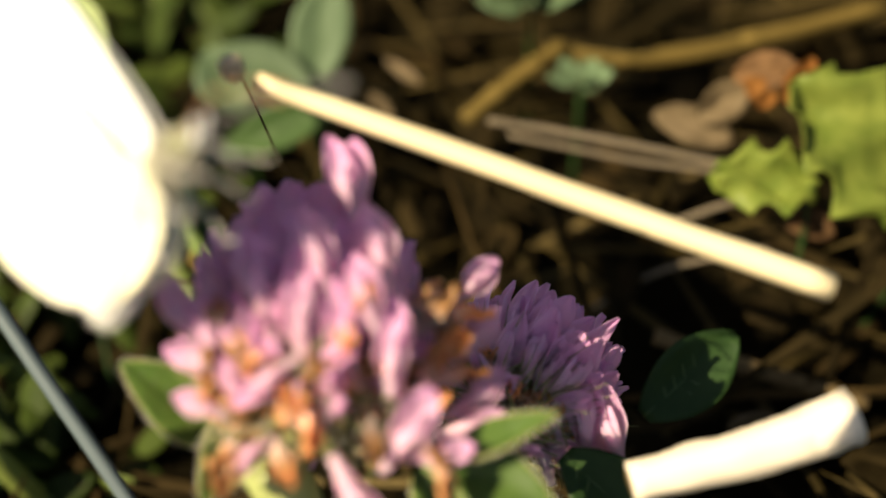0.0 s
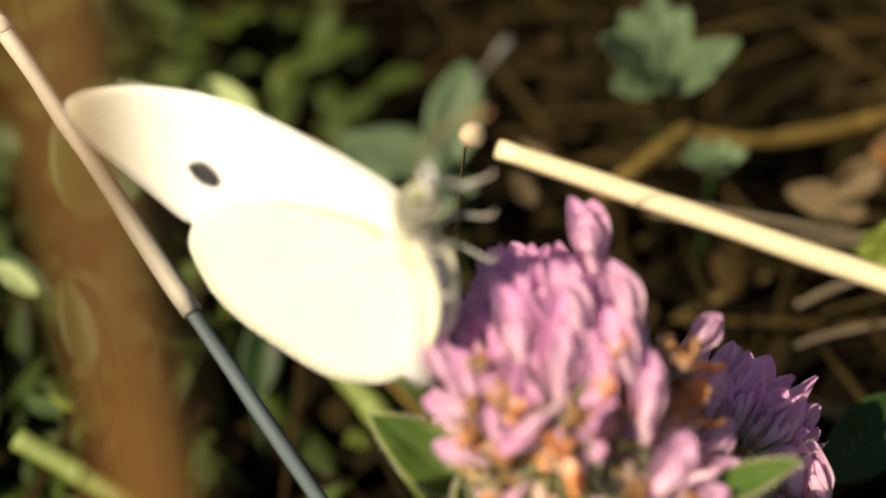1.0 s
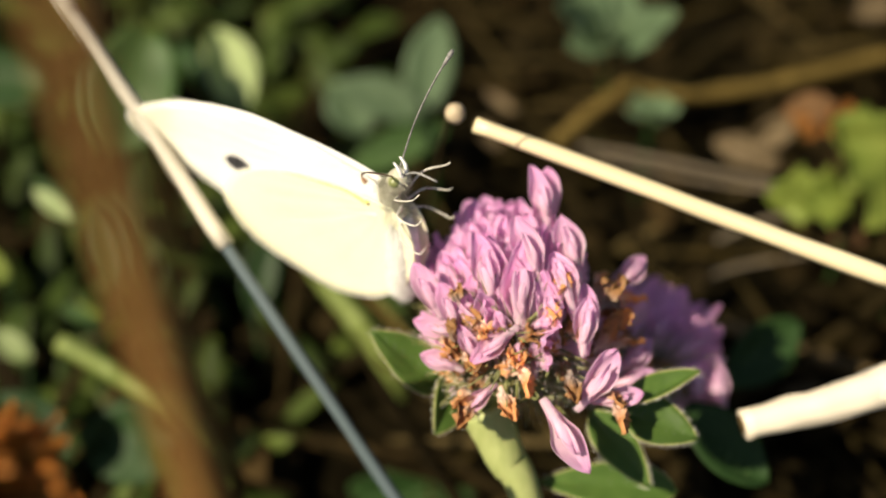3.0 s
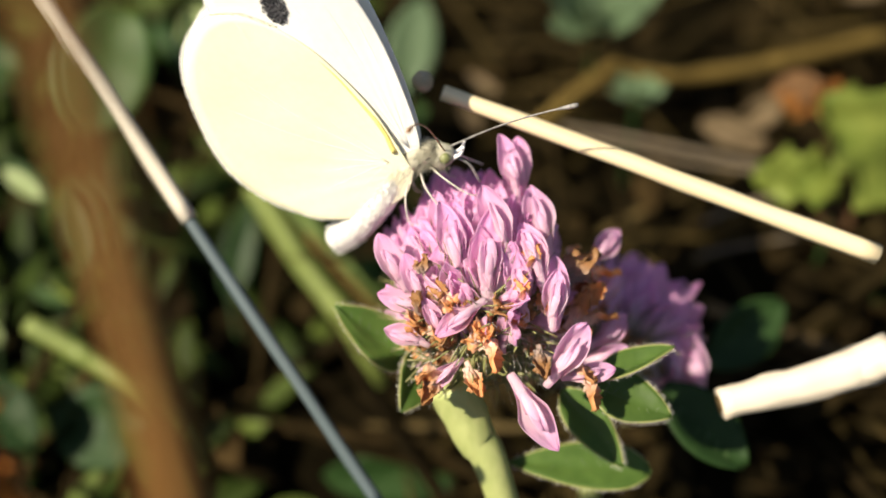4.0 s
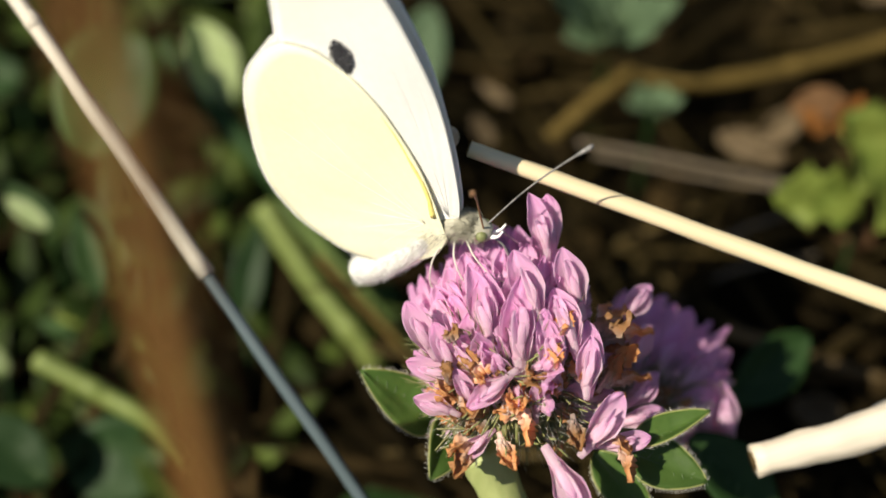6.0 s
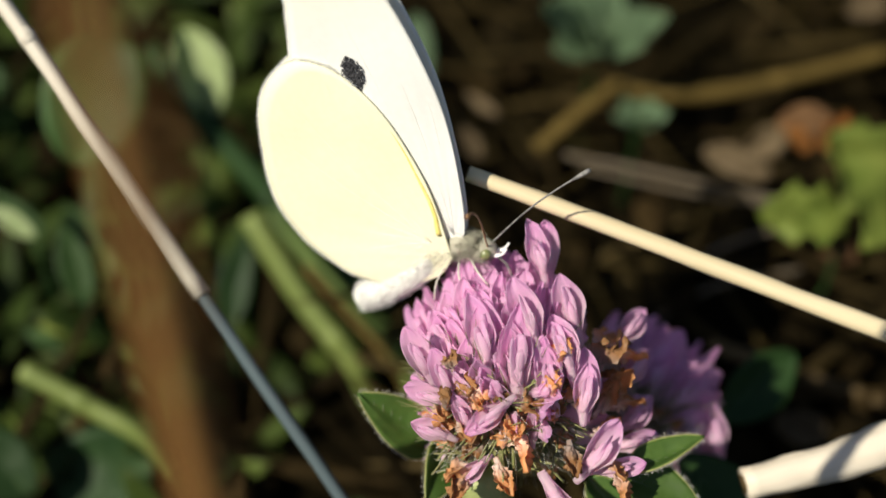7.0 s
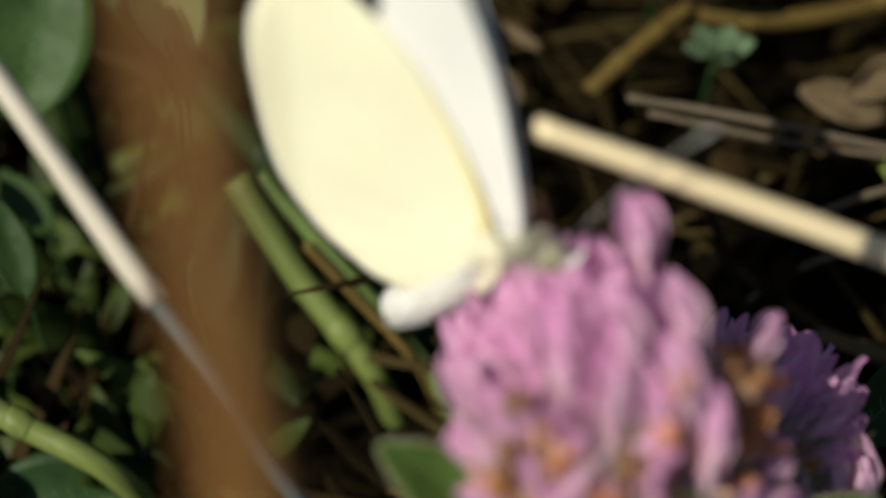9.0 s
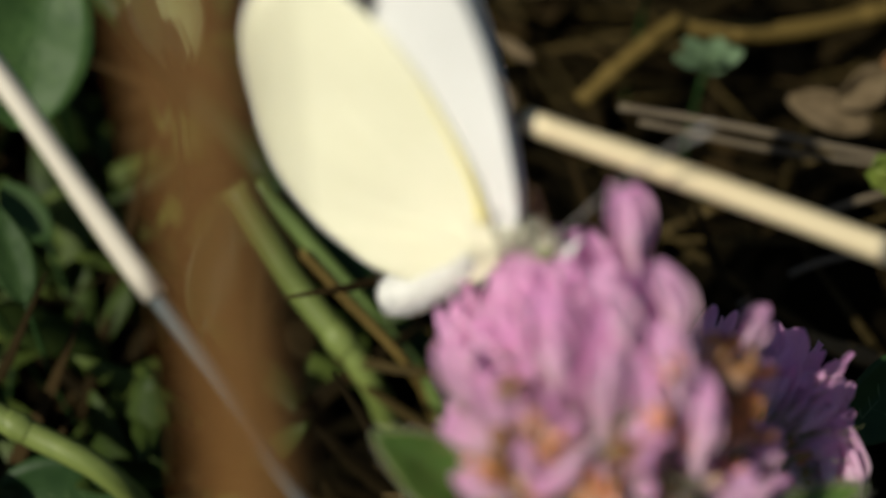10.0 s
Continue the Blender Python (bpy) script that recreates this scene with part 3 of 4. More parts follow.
def weed_piece(rnd):
    while True:
        x, y = rnd.uniform(-0.105, 0.02), rnd.uniform(-0.045, 0.145)
        if x < -0.015 - 0.2 * max(0, y - 0.085) and rnd.random() < 1.2 - (x + 0.105) * 8:
            break
    p = Vector((x, y, ground_height(x, y) + rnd.uniform(0.0, 0.007)))
    a = rnd.uniform(0, 2 * math.pi)
    way = Vector((math.cos(a), math.sin(a), rnd.uniform(-0.1, 0.9)))
    return facing(p, p + way, Vector((rnd.uniform(-0.7, 0.3), rnd.uniform(-0.6, 0.3), 1))), rnd.uniform(0.007, 0.018), rnd.uniform(0.0026, 0.0062), rnd.uniform(0.1, 0.6), 6


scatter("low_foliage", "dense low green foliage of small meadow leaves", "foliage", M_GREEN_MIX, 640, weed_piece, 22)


# Grass kept out of view, added to block low light and close the surroundings.
def grass_piece(rnd):
    while True:
        x, y = rnd.uniform(-0.30, 0.30), rnd.uniform(-0.30, 0.36)
        if x < -0.19 or x > 0.13 or y < -0.16 or y > 0.17:
            break
    p = Vector((x, y, -0.029))
    way = Vector((rnd.uniform(-0.35, 0.35), rnd.uniform(-0.35, 0.35), 1))
    return facing(p, p + way, Vector((rnd.uniform(-1, 1), rnd.uniform(-1, 1), 0.1))), rnd.uniform(0.06, 0.125), rnd.uniform(0.002, 0.0045), rnd.uniform(-0.6, 0.6), 6


scatter("meadow_grass", "unseen ring of green and dry meadow grass added round the clover", "grass", M_GRASS, 3400, grass_piece, 23)

LITTER = (
    ((0.00708, 0.06588, -0.00464), (0.01236, 0.06269, -0.00687), 0.00168, M_LITTER_PALE), ((0.00570, 0.05531, -0.00033), (0.00864, 0.05125, -0.00316), 0.00288, M_LITTER_PALE),
    ((0.05482, 0.04906, 0.00701), (0.06034, 0.04776, 0.00611), 0.00480, M_LITTER), ((0.05000, 0.05134, 0.00568), (0.05798, 0.05034, 0.00791), 0.00480, M_LITTER),
    ((0.04155, 0.05282, -0.00206), (0.05162, 0.04948, -0.00441), 0.00480, M_LITTER_PALE), ((0.04652, 0.05051, -0.00075), (0.05334, 0.05380, 0.00155), 0.00480, M_LITTER_PALE),
    ((0.05341, 0.04028, -0.00206), (0.06129, 0.03486, -0.00585), 0.00480, M_LITTER), ((0.04598, 0.01122, -0.00776), (0.05322, 0.01016, -0.00849), 0.00480, M_LITTER_PALE),
    ((0.06974, 0.08172, -0.00234), (0.07528, 0.08477, -0.00020), 0.00600, M_LITTER_PALE))
for k, (b, t, w, mat) in enumerate(LITTER):
    bm = bmesh.new()
    b, t = Vector(b), Vector(t)
    blade(bm, (t - b).length, w, 0.35, 0.6, 0.00025, 6, 8, None, 0, 0.25, k * 3.3)
    tagged(part("dead_leaf", bm, mat, at=facing(b, t, VIEWER)), "curled brown dead leaf on the litter", "dead leaf", group="dead leaves on the soil")


# ---- clover ----
def floret_mesh(kind, seed):
    """One pea-like floret along +Z: a pale tube, two wings closed to a pointed bud, and a standard folded round them. Shared by many."""
    rnd = random.Random(seed)
    bm = bmesh.new()
    if kind == "fresh":
        L = 0.0090 * rnd.uniform(0.9, 1.12)
        sway = rnd.uniform(-0.0004, 0.0004)
        tube(bm, [(0, 0, 0), (0, 0.0001, 0.0018), (0, 0.0002, 0.0042)], lambda s: 0.00045 + 0.0003 * s, 8, 3)
        for sg in (-1, 1):
            blade(bm, 0.0048 * rnd.uniform(0.9, 1.1), 0.0021, 0.4, 0.15, 0.00006, 5, 8, lambda s: max(0.08, math.sin(math.pi * min(1, 0.08 + 0.84 * s)) ** 0.7), 0, 0.1, seed + sg,
                  pose(sg * 0.0005, 0.0005, 0.0020, rnd.uniform(-10, -2), sg * rnd.uniform(2, 8), sg * rnd.uniform(105, 135)), 0.0, (radians(60), radians(40)))
        tube(bm, [(0, 0.0002, 0.002), (0, 0.0007, 0.0038), (sway, 0.0006, 0.0056)], lambda s: 0.00025 + 0.0003 * math.sin(math.pi * min(1, 0.12 + 0.86 * s)), 8, 4, 0.12, 1.2, seed)
        blade(bm, L - 0.001, 0.0050 * rnd.uniform(0.9, 1.12), 0.6, rnd.uniform(-0.42, 0.02), 0.00006, 12, 16,
              lambda s: (0.40 + 1.25 * s if s < 0.40 else 0.90 * max(0.0, 1 - ((s - 0.40) / 0.60) ** 1.9) ** 0.8 + 0.05), 0.0, 0.12, seed, pose(0, -0.0007, 0.001), 0.0,
              (radians(112), radians(rnd.uniform(28, 62))))
        for v in bm.verts:
            q = v.co * 320 + Vector((seed * 3.1, 0, 0))
            f = max(0.0, v.co.z / 0.009)
            v.co += (0.00020 + 0.00030 * f * f) * Vector((noise.noise(q), noise.noise(q + Vector((9, 0, 0))), 0))
            v.co.x += sway * f * f * 2
    elif kind == "rusty":
        for k in range(4):
            blade(bm, 0.0066 * rnd.uniform(0.6, 1.1), rnd.uniform(0.0022, 0.0042), 0.5, rnd.uniform(-0.8, 0.8), 0.00008, 4, 8, LANCE, 0, 0.4, seed + k * 5,
                  pose(rnd.uniform(-0.0006, 0.0006), rnd.uniform(-0.0006, 0.0006), 0, rnd.uniform(-32, 32), rnd.uniform(-32, 32), rnd.uniform(0, 360)), 0.1, (radians(40), radians(rnd.uniform(40, 110))))
    else:
        tube(bm, [(0, 0, 0), (0, 0.0002, 0.0018), (0.0001, 0.0005, 0.0034)], lambda s: 0.0004 + 0.0004 * math.sin(2.2 * s), 8, 4, 0.3, 0.7, seed)
        for k in range(3):
            blade(bm, 0.0048 * rnd.uniform(0.7, 1.15), rnd.uniform(0.0026, 0.0040), 0.5, rnd.uniform(-0.9, 0.9), 0.0001, 8, 11,
                  lambda s: max(0.06, (0.35 + 1.3 * s if s < 0.45 else 0.94 * max(0.02, 1 - ((s - 0.45) / 0.55) ** 1.6) ** 0.7)), 0, 0.3, seed + k * 7,
                  pose(rnd.uniform(-0.0004, 0.0004), -0.0004 + k * 0.0004, 0.001, rnd.uniform(-16, 16), rnd.uniform(-24, 24), k * 120 + rnd.uniform(-40, 40)), 0.15,
                  (radians(70), radians(rnd.uniform(45, 100))))
        for v in bm.verts:
            q = v.co * 900 + Vector((seed, 0, 0))
            v.co += 0.00034 * Vector((noise.noise(q), noise.noise(q + Vector((9, 0, 0))), noise.noise(q + Vector((0, 9, 0)))))
    me = bpy.data.meshes.new("floret")
    bm.to_mesh(me)
    bm.free()
    me.materials.append({"fresh": M_PETAL, "withered": M_WITHER, "rusty": M_RUST}[kind])
    for f in me.polygons:
        f.use_smooth = True
    return me


FRESH = [floret_mesh("fresh", s) for s in (1, 2, 3, 4, 12, 13, 14, 15, 16, 17)]
WITHERED = [floret_mesh("withered", s) for s in (5, 6, 7, 8)]
RUSTY = [floret_mesh("rusty", s) for s in (9, 10, 11)]


def floret(head, base, way, face, fresh=True, size=1.0, rnd=random, stock=None):
    me = rnd.choice(stock or (FRESH if fresh else WITHERED))
    ob = new("floret" if fresh else "withered_floret", me)
    ob.parent = head
    ob.matrix_basis = facing(base, Vector(base) + Vector(way), face) @ Matrix.Scale(size, 4)
    return ob


def clover_head(root, centre, axis, wide, high, count, seed, wither=0.3, size=1.0):
    """A dome of upright florets round a receptacle; the lowest are loose, and part of them are withered."""
    rnd = random.Random(seed)
    centre, axis = Vector(centre), Vector(axis).normalized()
    bm = bmesh.new()
    bmesh.ops.create_uvsphere(bm, u_segments=20, v_segments=14, radius=1)
    for v in bm.verts:
        v.co = Vector((v.co.x * wide * 1.02, v.co.y * wide * 1.02, v.co.z * high * (1.02 if v.co.z > 0 else 1.45))) * (1 + 0.08 * noise.noise(v.co * 3))
    head = part("flower_head", bm, M_CALYX, root, "round head of many pink florets", Matrix.Translation(centre) @ axis.to_track_quat("Z", "Y").to_matrix().to_4x4())
    golden = math.pi * (3 - math.sqrt(5))
    up = Vector((0, 0, 1))
    teeth = bmesh.new()
    for i in range(count):
        c = 1 - (i + 0.5) / count * 1.62
        th = math.acos(max(-1, c))
        ph = i * golden + rnd.uniform(-0.15, 0.15)
        n = Vector((math.sin(th) * math.cos(ph), math.sin(th) * math.sin(ph), math.cos(th)))
        fresh = rnd.random() > (0.02 if c > 0.0 else wither * 0.4 if c > -0.25 else wither * 0.95)
        way = (n * (0.52 if c > 0 else 0.42) + up * (0.70 + 0.1 * c) + Vector([rnd.uniform(-0.12, 0.12) for _ in range(3)])).normalized()
        base = Vector((n.x * wide, n.y * wide, n.z * high))
        out = Vector((n.x, n.y, 0.001)).normalized()
        if th < 0.25:
            out = Vector((math.cos(ph), math.sin(ph), 0))
        if c < -0.35 and rnd.random() < 0.22:
            fresh = False
        floret(head, base, way, out + Vector([rnd.uniform(-0.25, 0.25) for _ in range(3)]), fresh, rnd.uniform(0.68, 0.92) * (size if fresh else size * 0.8), rnd)
        if c < 0.3:
            for k in range(3):
                side = Vector([rnd.uniform(-1, 1) for _ in range(3)]) * 0.0012
                a = base + n * 0.0006 + side * 0.5
                d = (way + n * 0.4 + Vector([rnd.uniform(-0.5, 0.5) for _ in range(3)])).normalized()
                tube(teeth, [a, a + d * 0.002 + side * 0.3, a + d * rnd.uniform(0.003, 0.0048) + side], lambda s: 0.00013 * (1.1 - s), 5, 3)
    for i in range(int(count * 0.30)):
        c, ph = rnd.uniform(-0.62, -0.08), i * golden + rnd.uniform(-0.2, 0.2)
        s = math.sqrt(1 - c * c)
        n = Vector((s * math.cos(ph), s * math.sin(ph), c))
        way = (n * 0.75 + up * rnd.uniform(0.0, 0.8) + Vector([rnd.uniform(-0.3, 0.3) for _ in range(3)])).normalized()
        floret(head, Vector((n.x * wide, n.y * wide, n.z * high * 1.35)), way, n + Vector([rnd.uniform(-0.5, 0.5) for _ in range(3)]), rnd.random() > wither * 0.75, rnd.uniform(0.50, 0.74) * size, rnd)
        d = Vector([rnd.uniform(-0.5, 0.5) for _ in range(3)])
        if rnd.random() < 0.5:
            continue
        floret(head, Vector((n.x * wide, n.y * wide, n.z * high * 1.4)) * 1.12 + d * 0.002, (n + d).normalized(), d + n.orthogonal(), False, rnd.uniform(0.4, 0.62) * size, rnd)
    for i in range(int(count * 0.9)):
        c, ph = rnd.uniform(-0.8, -0.2), rnd.uniform(0, 2 * math.pi)
        s = math.sqrt(1 - c * c)
        n = Vector((s * math.cos(ph), s * math.sin(ph), c))
        a = Vector((n.x * wide, n.y * wide, n.z * high * 1.45))
        d = (n + up * rnd.uniform(-0.1, 0.9) + Vector([rnd.uniform(-0.6, 0.6) for _ in range(3)])).normalized()
        bow = Vector([rnd.uniform(-0.0011, 0.0011) for _ in range(3)])
        tube(teeth, [a, a + d * 0.0018 + bow, a + d * rnd.uniform(0.003, 0.0046) - bow], lambda s: 0.00019 * (1.1 - 0.8 * s), 6, 4)
    part("calyx_teeth", teeth, M_CALYX, head, "thin green calyx teeth")
    hair = bmesh.new()
    for i in range(1300):
        c = rnd.uniform(-0.72, 0.15)
        ph = rnd.uniform(0, 2 * math.pi)
        s = math.sqrt(1 - c * c)
        n = Vector((s * math.cos(ph), s * math.sin(ph), c))
        a = Vector((n.x * wide, n.y * wide, n.z * high * 1.45)) * rnd.uniform(1.05, 1.45)
        d = (n + Vector([rnd.uniform(-0.9, 0.9) for _ in range(3)])).normalized() * rnd.uniform(0.0012, 0.0032)
        tube(hair, [a, a + d * 0.5 + Vector([rnd.uniform(-0.0002, 0.0002) for _ in range(3)]), a + d], lambda s: 0.000012, 3, 1)
    tagged(part("calyx_hair", hair, M_HAIR, head, "fine white hairs"), kind="stuff")
    return head


def clover_main():
    root = tagged(new("red_clover"), "pink red clover flower with some withered orange florets", "flower")
    centre = Vector((0.00572, -0.00532, 0.03362))
    head = clover_head(root, centre, Vector((0.00503, 0.00681, 0.03722)) - Vector((0.00637, -0.01375, 0.03137)), 0.0047, 0.0054, 285, 11, 0.42)
    inv = head.matrix_basis.inverted()
    rnd = random.Random(4)
    def grow(base, tip, size):
        """A fresh floret at the front of the head, placed to fit the camera's view and opening towards it."""
        b, t = inv @ Vector(base), inv @ Vector(tip)
        floret(head, b, (t - b).normalized(), inv.to_3x3() @ VIEWER, True, size, rnd)

    def shrivel(base, tip, size):
        """A withered floret among the fresh ones."""
        b, t = inv @ Vector(base), inv @ Vector(tip)
        floret(head, b, (t - b).normalized(), inv.to_3x3() @ VIEWER, False, size * 0.74, rnd)

    grow((0.00985, 0.00207, 0.04001), (0.00802, 0.00592, 0.04393), 0.70)
    grow((0.00998, 0.00149, 0.04082), (0.00947, 0.00556, 0.04489), 0.66)
    grow((0.00937, 0.00069, 0.04148), (0.00856, 0.00396, 0.04499), 0.66)
    grow((0.00369, -0.00755, 0.03937), (0.00365, -0.00275, 0.04396), 0.86)
    grow((0.00629, -0.01007, 0.03883), (0.00563, -0.00456, 0.04391), 0.92)
    grow((0.00843, -0.00662, 0.04125), (0.00589, -0.00059, 0.04547), 0.90)
    grow((0.00985, -0.01099, 0.03819), (0.00895, -0.00695, 0.04224), 0.74)
    grow((0.01265, -0.01100, 0.03696), (0.01300, -0.00766, 0.04052), 0.70)
    grow((0.01137, -0.00828, 0.04008), (0.01026, -0.00454, 0.04270), 0.74)
    grow((0.01230, -0.00492, 0.04000), (0.01065, 0.00050, 0.04379), 0.84)
    grow((0.00609, -0.00991, 0.04016), (0.00209, -0.01279, 0.03937), 0.66)
    grow((0.00107, -0.00944, 0.03805), (-0.00287, -0.00848, 0.03873), 0.56)
    grow((0.00107, -0.01225, 0.03608), (-0.00267, -0.01079, 0.03711), 0.54)
    grow((0.00365, -0.01024, 0.03871), (0.00081, -0.00824, 0.04011), 0.62)
    grow((0.00233, -0.01223, 0.03732), (0.00105, -0.01066, 0.03964), 0.5)
    grow((0.00835, -0.01540, 0.03632), (0.01214, -0.02194, 0.03419), 0.92)
    grow((0.01157, -0.01577, 0.03484), (0.01535, -0.01255, 0.03954), 0.82)
    grow((0.01311, -0.01469, 0.03438), (0.01716, -0.01465, 0.03563), 0.56)
    grow((0.00678, -0.01003, 0.03885), (0.00528, -0.00455, 0.04380), 0.84)
    grow((0.00382, -0.00814, 0.03994), (0.00285, -0.00302, 0.04468), 0.80)
    grow((0.00958, -0.01104, 0.03809), (0.00893, -0.00665, 0.04238), 0.74)
    grow((0.01223, -0.01158, 0.03764), (0.01225, -0.00803, 0.04141), 0.66)
    grow((0.01158, -0.00851, 0.03938), (0.00981, -0.00418, 0.04357), 0.74)
    grow((-0.00103, -0.00815, 0.03895), (-0.00332, -0.00497, 0.04236), 0.66)
    grow((0.00085, -0.00986, 0.03841), (-0.00095, -0.00678, 0.04177), 0.62)
    grow((0.00439, -0.01241, 0.03668), (0.00369, -0.00975, 0.03983), 0.50)
    grow((0.00780, -0.01307, 0.03619), (0.00781, -0.01062, 0.03924), 0.46)
    shrivel((0.01542, -0.01406, 0.03482), (0.01685, -0.01764, 0.03353), 1.0)
    shrivel((0.01414, -0.01343, 0.03526), (0.01604, -0.01494, 0.03542), 0.8)
    shrivel((0.00640, -0.01182, 0.03761), (0.00785, -0.01540, 0.03632), 1.0)
    shrivel((0.00716, -0.01265, 0.03702), (0.00483, -0.01239, 0.03843), 0.8)
    shrivel((0.00389, -0.01049, 0.03731), (0.00274, -0.01286, 0.03688), 0.9)
    shrivel((0.00287, -0.01406, 0.03482), (0.00030, -0.01556, 0.03499), 0.9)
    shrivel((0.00436, -0.01390, 0.03615), (0.00523, -0.01663, 0.03546), 0.9)
    grow((0.00411, -0.01369, 0.03630), (0.00233, -0.01494, 0.03542), 0.5)
    shrivel((0.01096, -0.01265, 0.03702), (0.01107, -0.01498, 0.03661), 0.85)
    shrivel((0.00056, -0.00766, 0.04052), (0.00020, -0.00612, 0.04282), 0.6)
    shrivel((0.00031, -0.01007, 0.03761), (-0.00046, -0.00911, 0.03950), 0.8)
    shrivel((0.00259, -0.00995, 0.03892), (0.00171, -0.00901, 0.04080), 0.65)
    shrivel((0.01531, -0.00075, 0.03193), (0.01679, 0.00117, 0.03205), 0.8)
    shrivel((0.01506, -0.00339, 0.03252), (0.01696, -0.00105, 0.03294), 0.9)
    shrivel((0.01482, -0.00570, 0.03213), (0.01569, -0.00346, 0.03369), 0.95)
    shrivel((0.01518, -0.00664, 0.03268), (0.01572, -0.00487, 0.03392), 0.9)
    shrivel((0.01347, -0.01074, 0.03348), (0.01705, -0.00923, 0.03454), 0.8)
    grow((0.01613, -0.00212, 0.03463), (0.01846, 0.00021, 0.03504), 0.7)
    grow((0.01640, -0.00570, 0.03213), (0.01929, -0.00249, 0.03315), 0.7)
    grow((0.01599, -0.00930, 0.03083), (0.01994, -0.00659, 0.03150), 0.66)
    grow((0.01532, -0.01087, 0.03094), (0.01853, -0.01022, 0.03140), 0.6)
    shrivel((0.01410, -0.00288, 0.03532), (0.01569, -0.00123, 0.03525), 0.9)
    shrivel((0.01389, -0.00599, 0.03680), (0.01516, -0.00448, 0.03786), 1.1)
    shrivel((0.01400, -0.00772, 0.03560), (0.01598, -0.00634, 0.03534), 1.1)
    shrivel((0.01379, -0.00923, 0.03454), (0.01495, -0.00793, 0.03544), 1.0)
    shrivel((0.01491, -0.00355, 0.03485), (0.01722, -0.00235, 0.03447), 1.1)
    shrivel((0.01489, -0.00758, 0.03325), (0.01707, -0.00642, 0.03284), 1.0)
    shrivel((0.01209, -0.01007, 0.03761), (0.01173, -0.00891, 0.03965), 0.6)
    shrivel((0.01020, -0.00724, 0.04081), (0.01046, -0.00633, 0.04267), 0.6)
    shrivel((0.00961, -0.01004, 0.04007), (0.00937, -0.00912, 0.04194), 0.55)
    shrivel((0.00487, -0.01265, 0.03702), (0.00609, -0.01210, 0.03863), 0.8)
    shrivel((0.00082, -0.01070, 0.03717), (0.00208, -0.01182, 0.03761), 0.8)
    shrivel((0.00233, -0.00891, 0.03965), (0.00292, -0.01024, 0.03993), 0.7)
    shrivel((-0.00124, -0.00894, 0.03718), (-0.00010, -0.01007, 0.03761), 0.7)
    shrivel((0.00184, -0.01427, 0.03467), (0.00091, -0.01598, 0.03470), 0.9)
    base, low = Vector((0.00300, -0.01240, 0.03010)), Vector((0.00790, -0.01930, 0.02160))
    foot = on_ground(low.x + 0.016, low.y - 0.030)
    bm = bmesh.new()
    tube(bm, [base, base.lerp(low, 0.5), low, low.lerp(foot, 0.5), foot], lambda s: 0.0025 - 0.0009 * min(1, s * 2), 16, 8, 0.1)
    part("stem", bm, M_CLOVER_STEM, root, "pale yellow-green stem")
    for k, (b, t, w, n, f) in enumerate((
            ((-0.00077, -0.00993, 0.02916), (-0.00814, -0.00635, 0.03411), 0.0052, (0.3, -0.3, 0.9), 0.2),
            ((0.00087, -0.00882, 0.02994), (-0.00169, -0.01574, 0.02998), 0.0046, (0.2, -0.6, 0.6), 0.2),
            ((0.01659, -0.01432, 0.03341), (0.02410, -0.01122, 0.03437), 0.0030, (-0.1, 0.2, 0.9), 0.3),
            ((0.01663, -0.01375, 0.03137), (0.02368, -0.01656, 0.03063), 0.0050, (0.1, -0.3, 0.9), 0.2),
            ((0.01371, -0.01285, 0.02956), (0.01960, -0.01899, 0.02526), 0.0040, (0.1, -0.5, 0.7), 0.2),
            ((0.02305, -0.01740, 0.02149), (0.00864, -0.01671, 0.02197), 0.0050, (0.1, -0.2, 0.9), 0.2))):
        leaf(b, t, w, M_BRACT, "hairy green clover leaf under the head", n, f, 0.2, 0.05, seed=50 + k, parent=root, hairy=True, profile=POINTED)
    return root, head


clover_main()


def clover_back():
    root = tagged(new("red_clover"), "shaded pink red clover flower behind the first", "flower")
    centre = Vector((0.02170, 0.00050, 0.01673))
    head = clover_head(root, centre, Vector((0.0052, 0.0066, 0.0012)), 0.0043, 0.0043, 130, 12, 0.3, 0.9)
    inv, rnd = head.matrix_basis.inverted(), random.Random(6)

    def grow(base, tip, size):
        """A loose fresh floret low on the head."""
        b, t = inv @ Vector(base), inv @ Vector(tip)
        floret(head, b, (t - b).normalized(), inv.to_3x3() @ VIEWER, True, size, rnd)

    grow((0.02756, -0.00624, 0.01681), (0.02751, -0.00113, 0.02136), 0.95)
    grow((0.03041, -0.00688, 0.01593), (0.02913, -0.00132, 0.02131), 0.95)
    grow((0.02576, -0.00518, 0.01741), (0.02404, -0.00168, 0.02081), 0.80)
    grow((0.02871, -0.00817, 0.01441), (0.02799, -0.00449, 0.01798), 0.80)
    grow((0.02465, -0.00722, 0.01541), (0.02361, -0.00394, 0.01835), 0.75)
    base, low = centre - Vector((0.0022, 0.0028, 0.0012)), centre - Vector((0.0028, 0.0080, 0.0090))
    bm = bmesh.new()
    tube(bm, [base, low, on_ground(low.x + 0.004, low.y - 0.012)], 0.0012, 10, 8, 0.1)
    part("stem", bm, M_CLOVER_STEM, root, "pale green stem")
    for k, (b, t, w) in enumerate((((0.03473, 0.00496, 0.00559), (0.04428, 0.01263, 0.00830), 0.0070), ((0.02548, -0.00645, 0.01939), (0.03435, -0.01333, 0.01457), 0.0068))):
        leaf(b, t, w, M_LEAF_SHADED, "clover leaf whose dark green stands for shade", None, 0.2, 0.2, 0.05, seed=60 + k, parent=root)


clover_back()


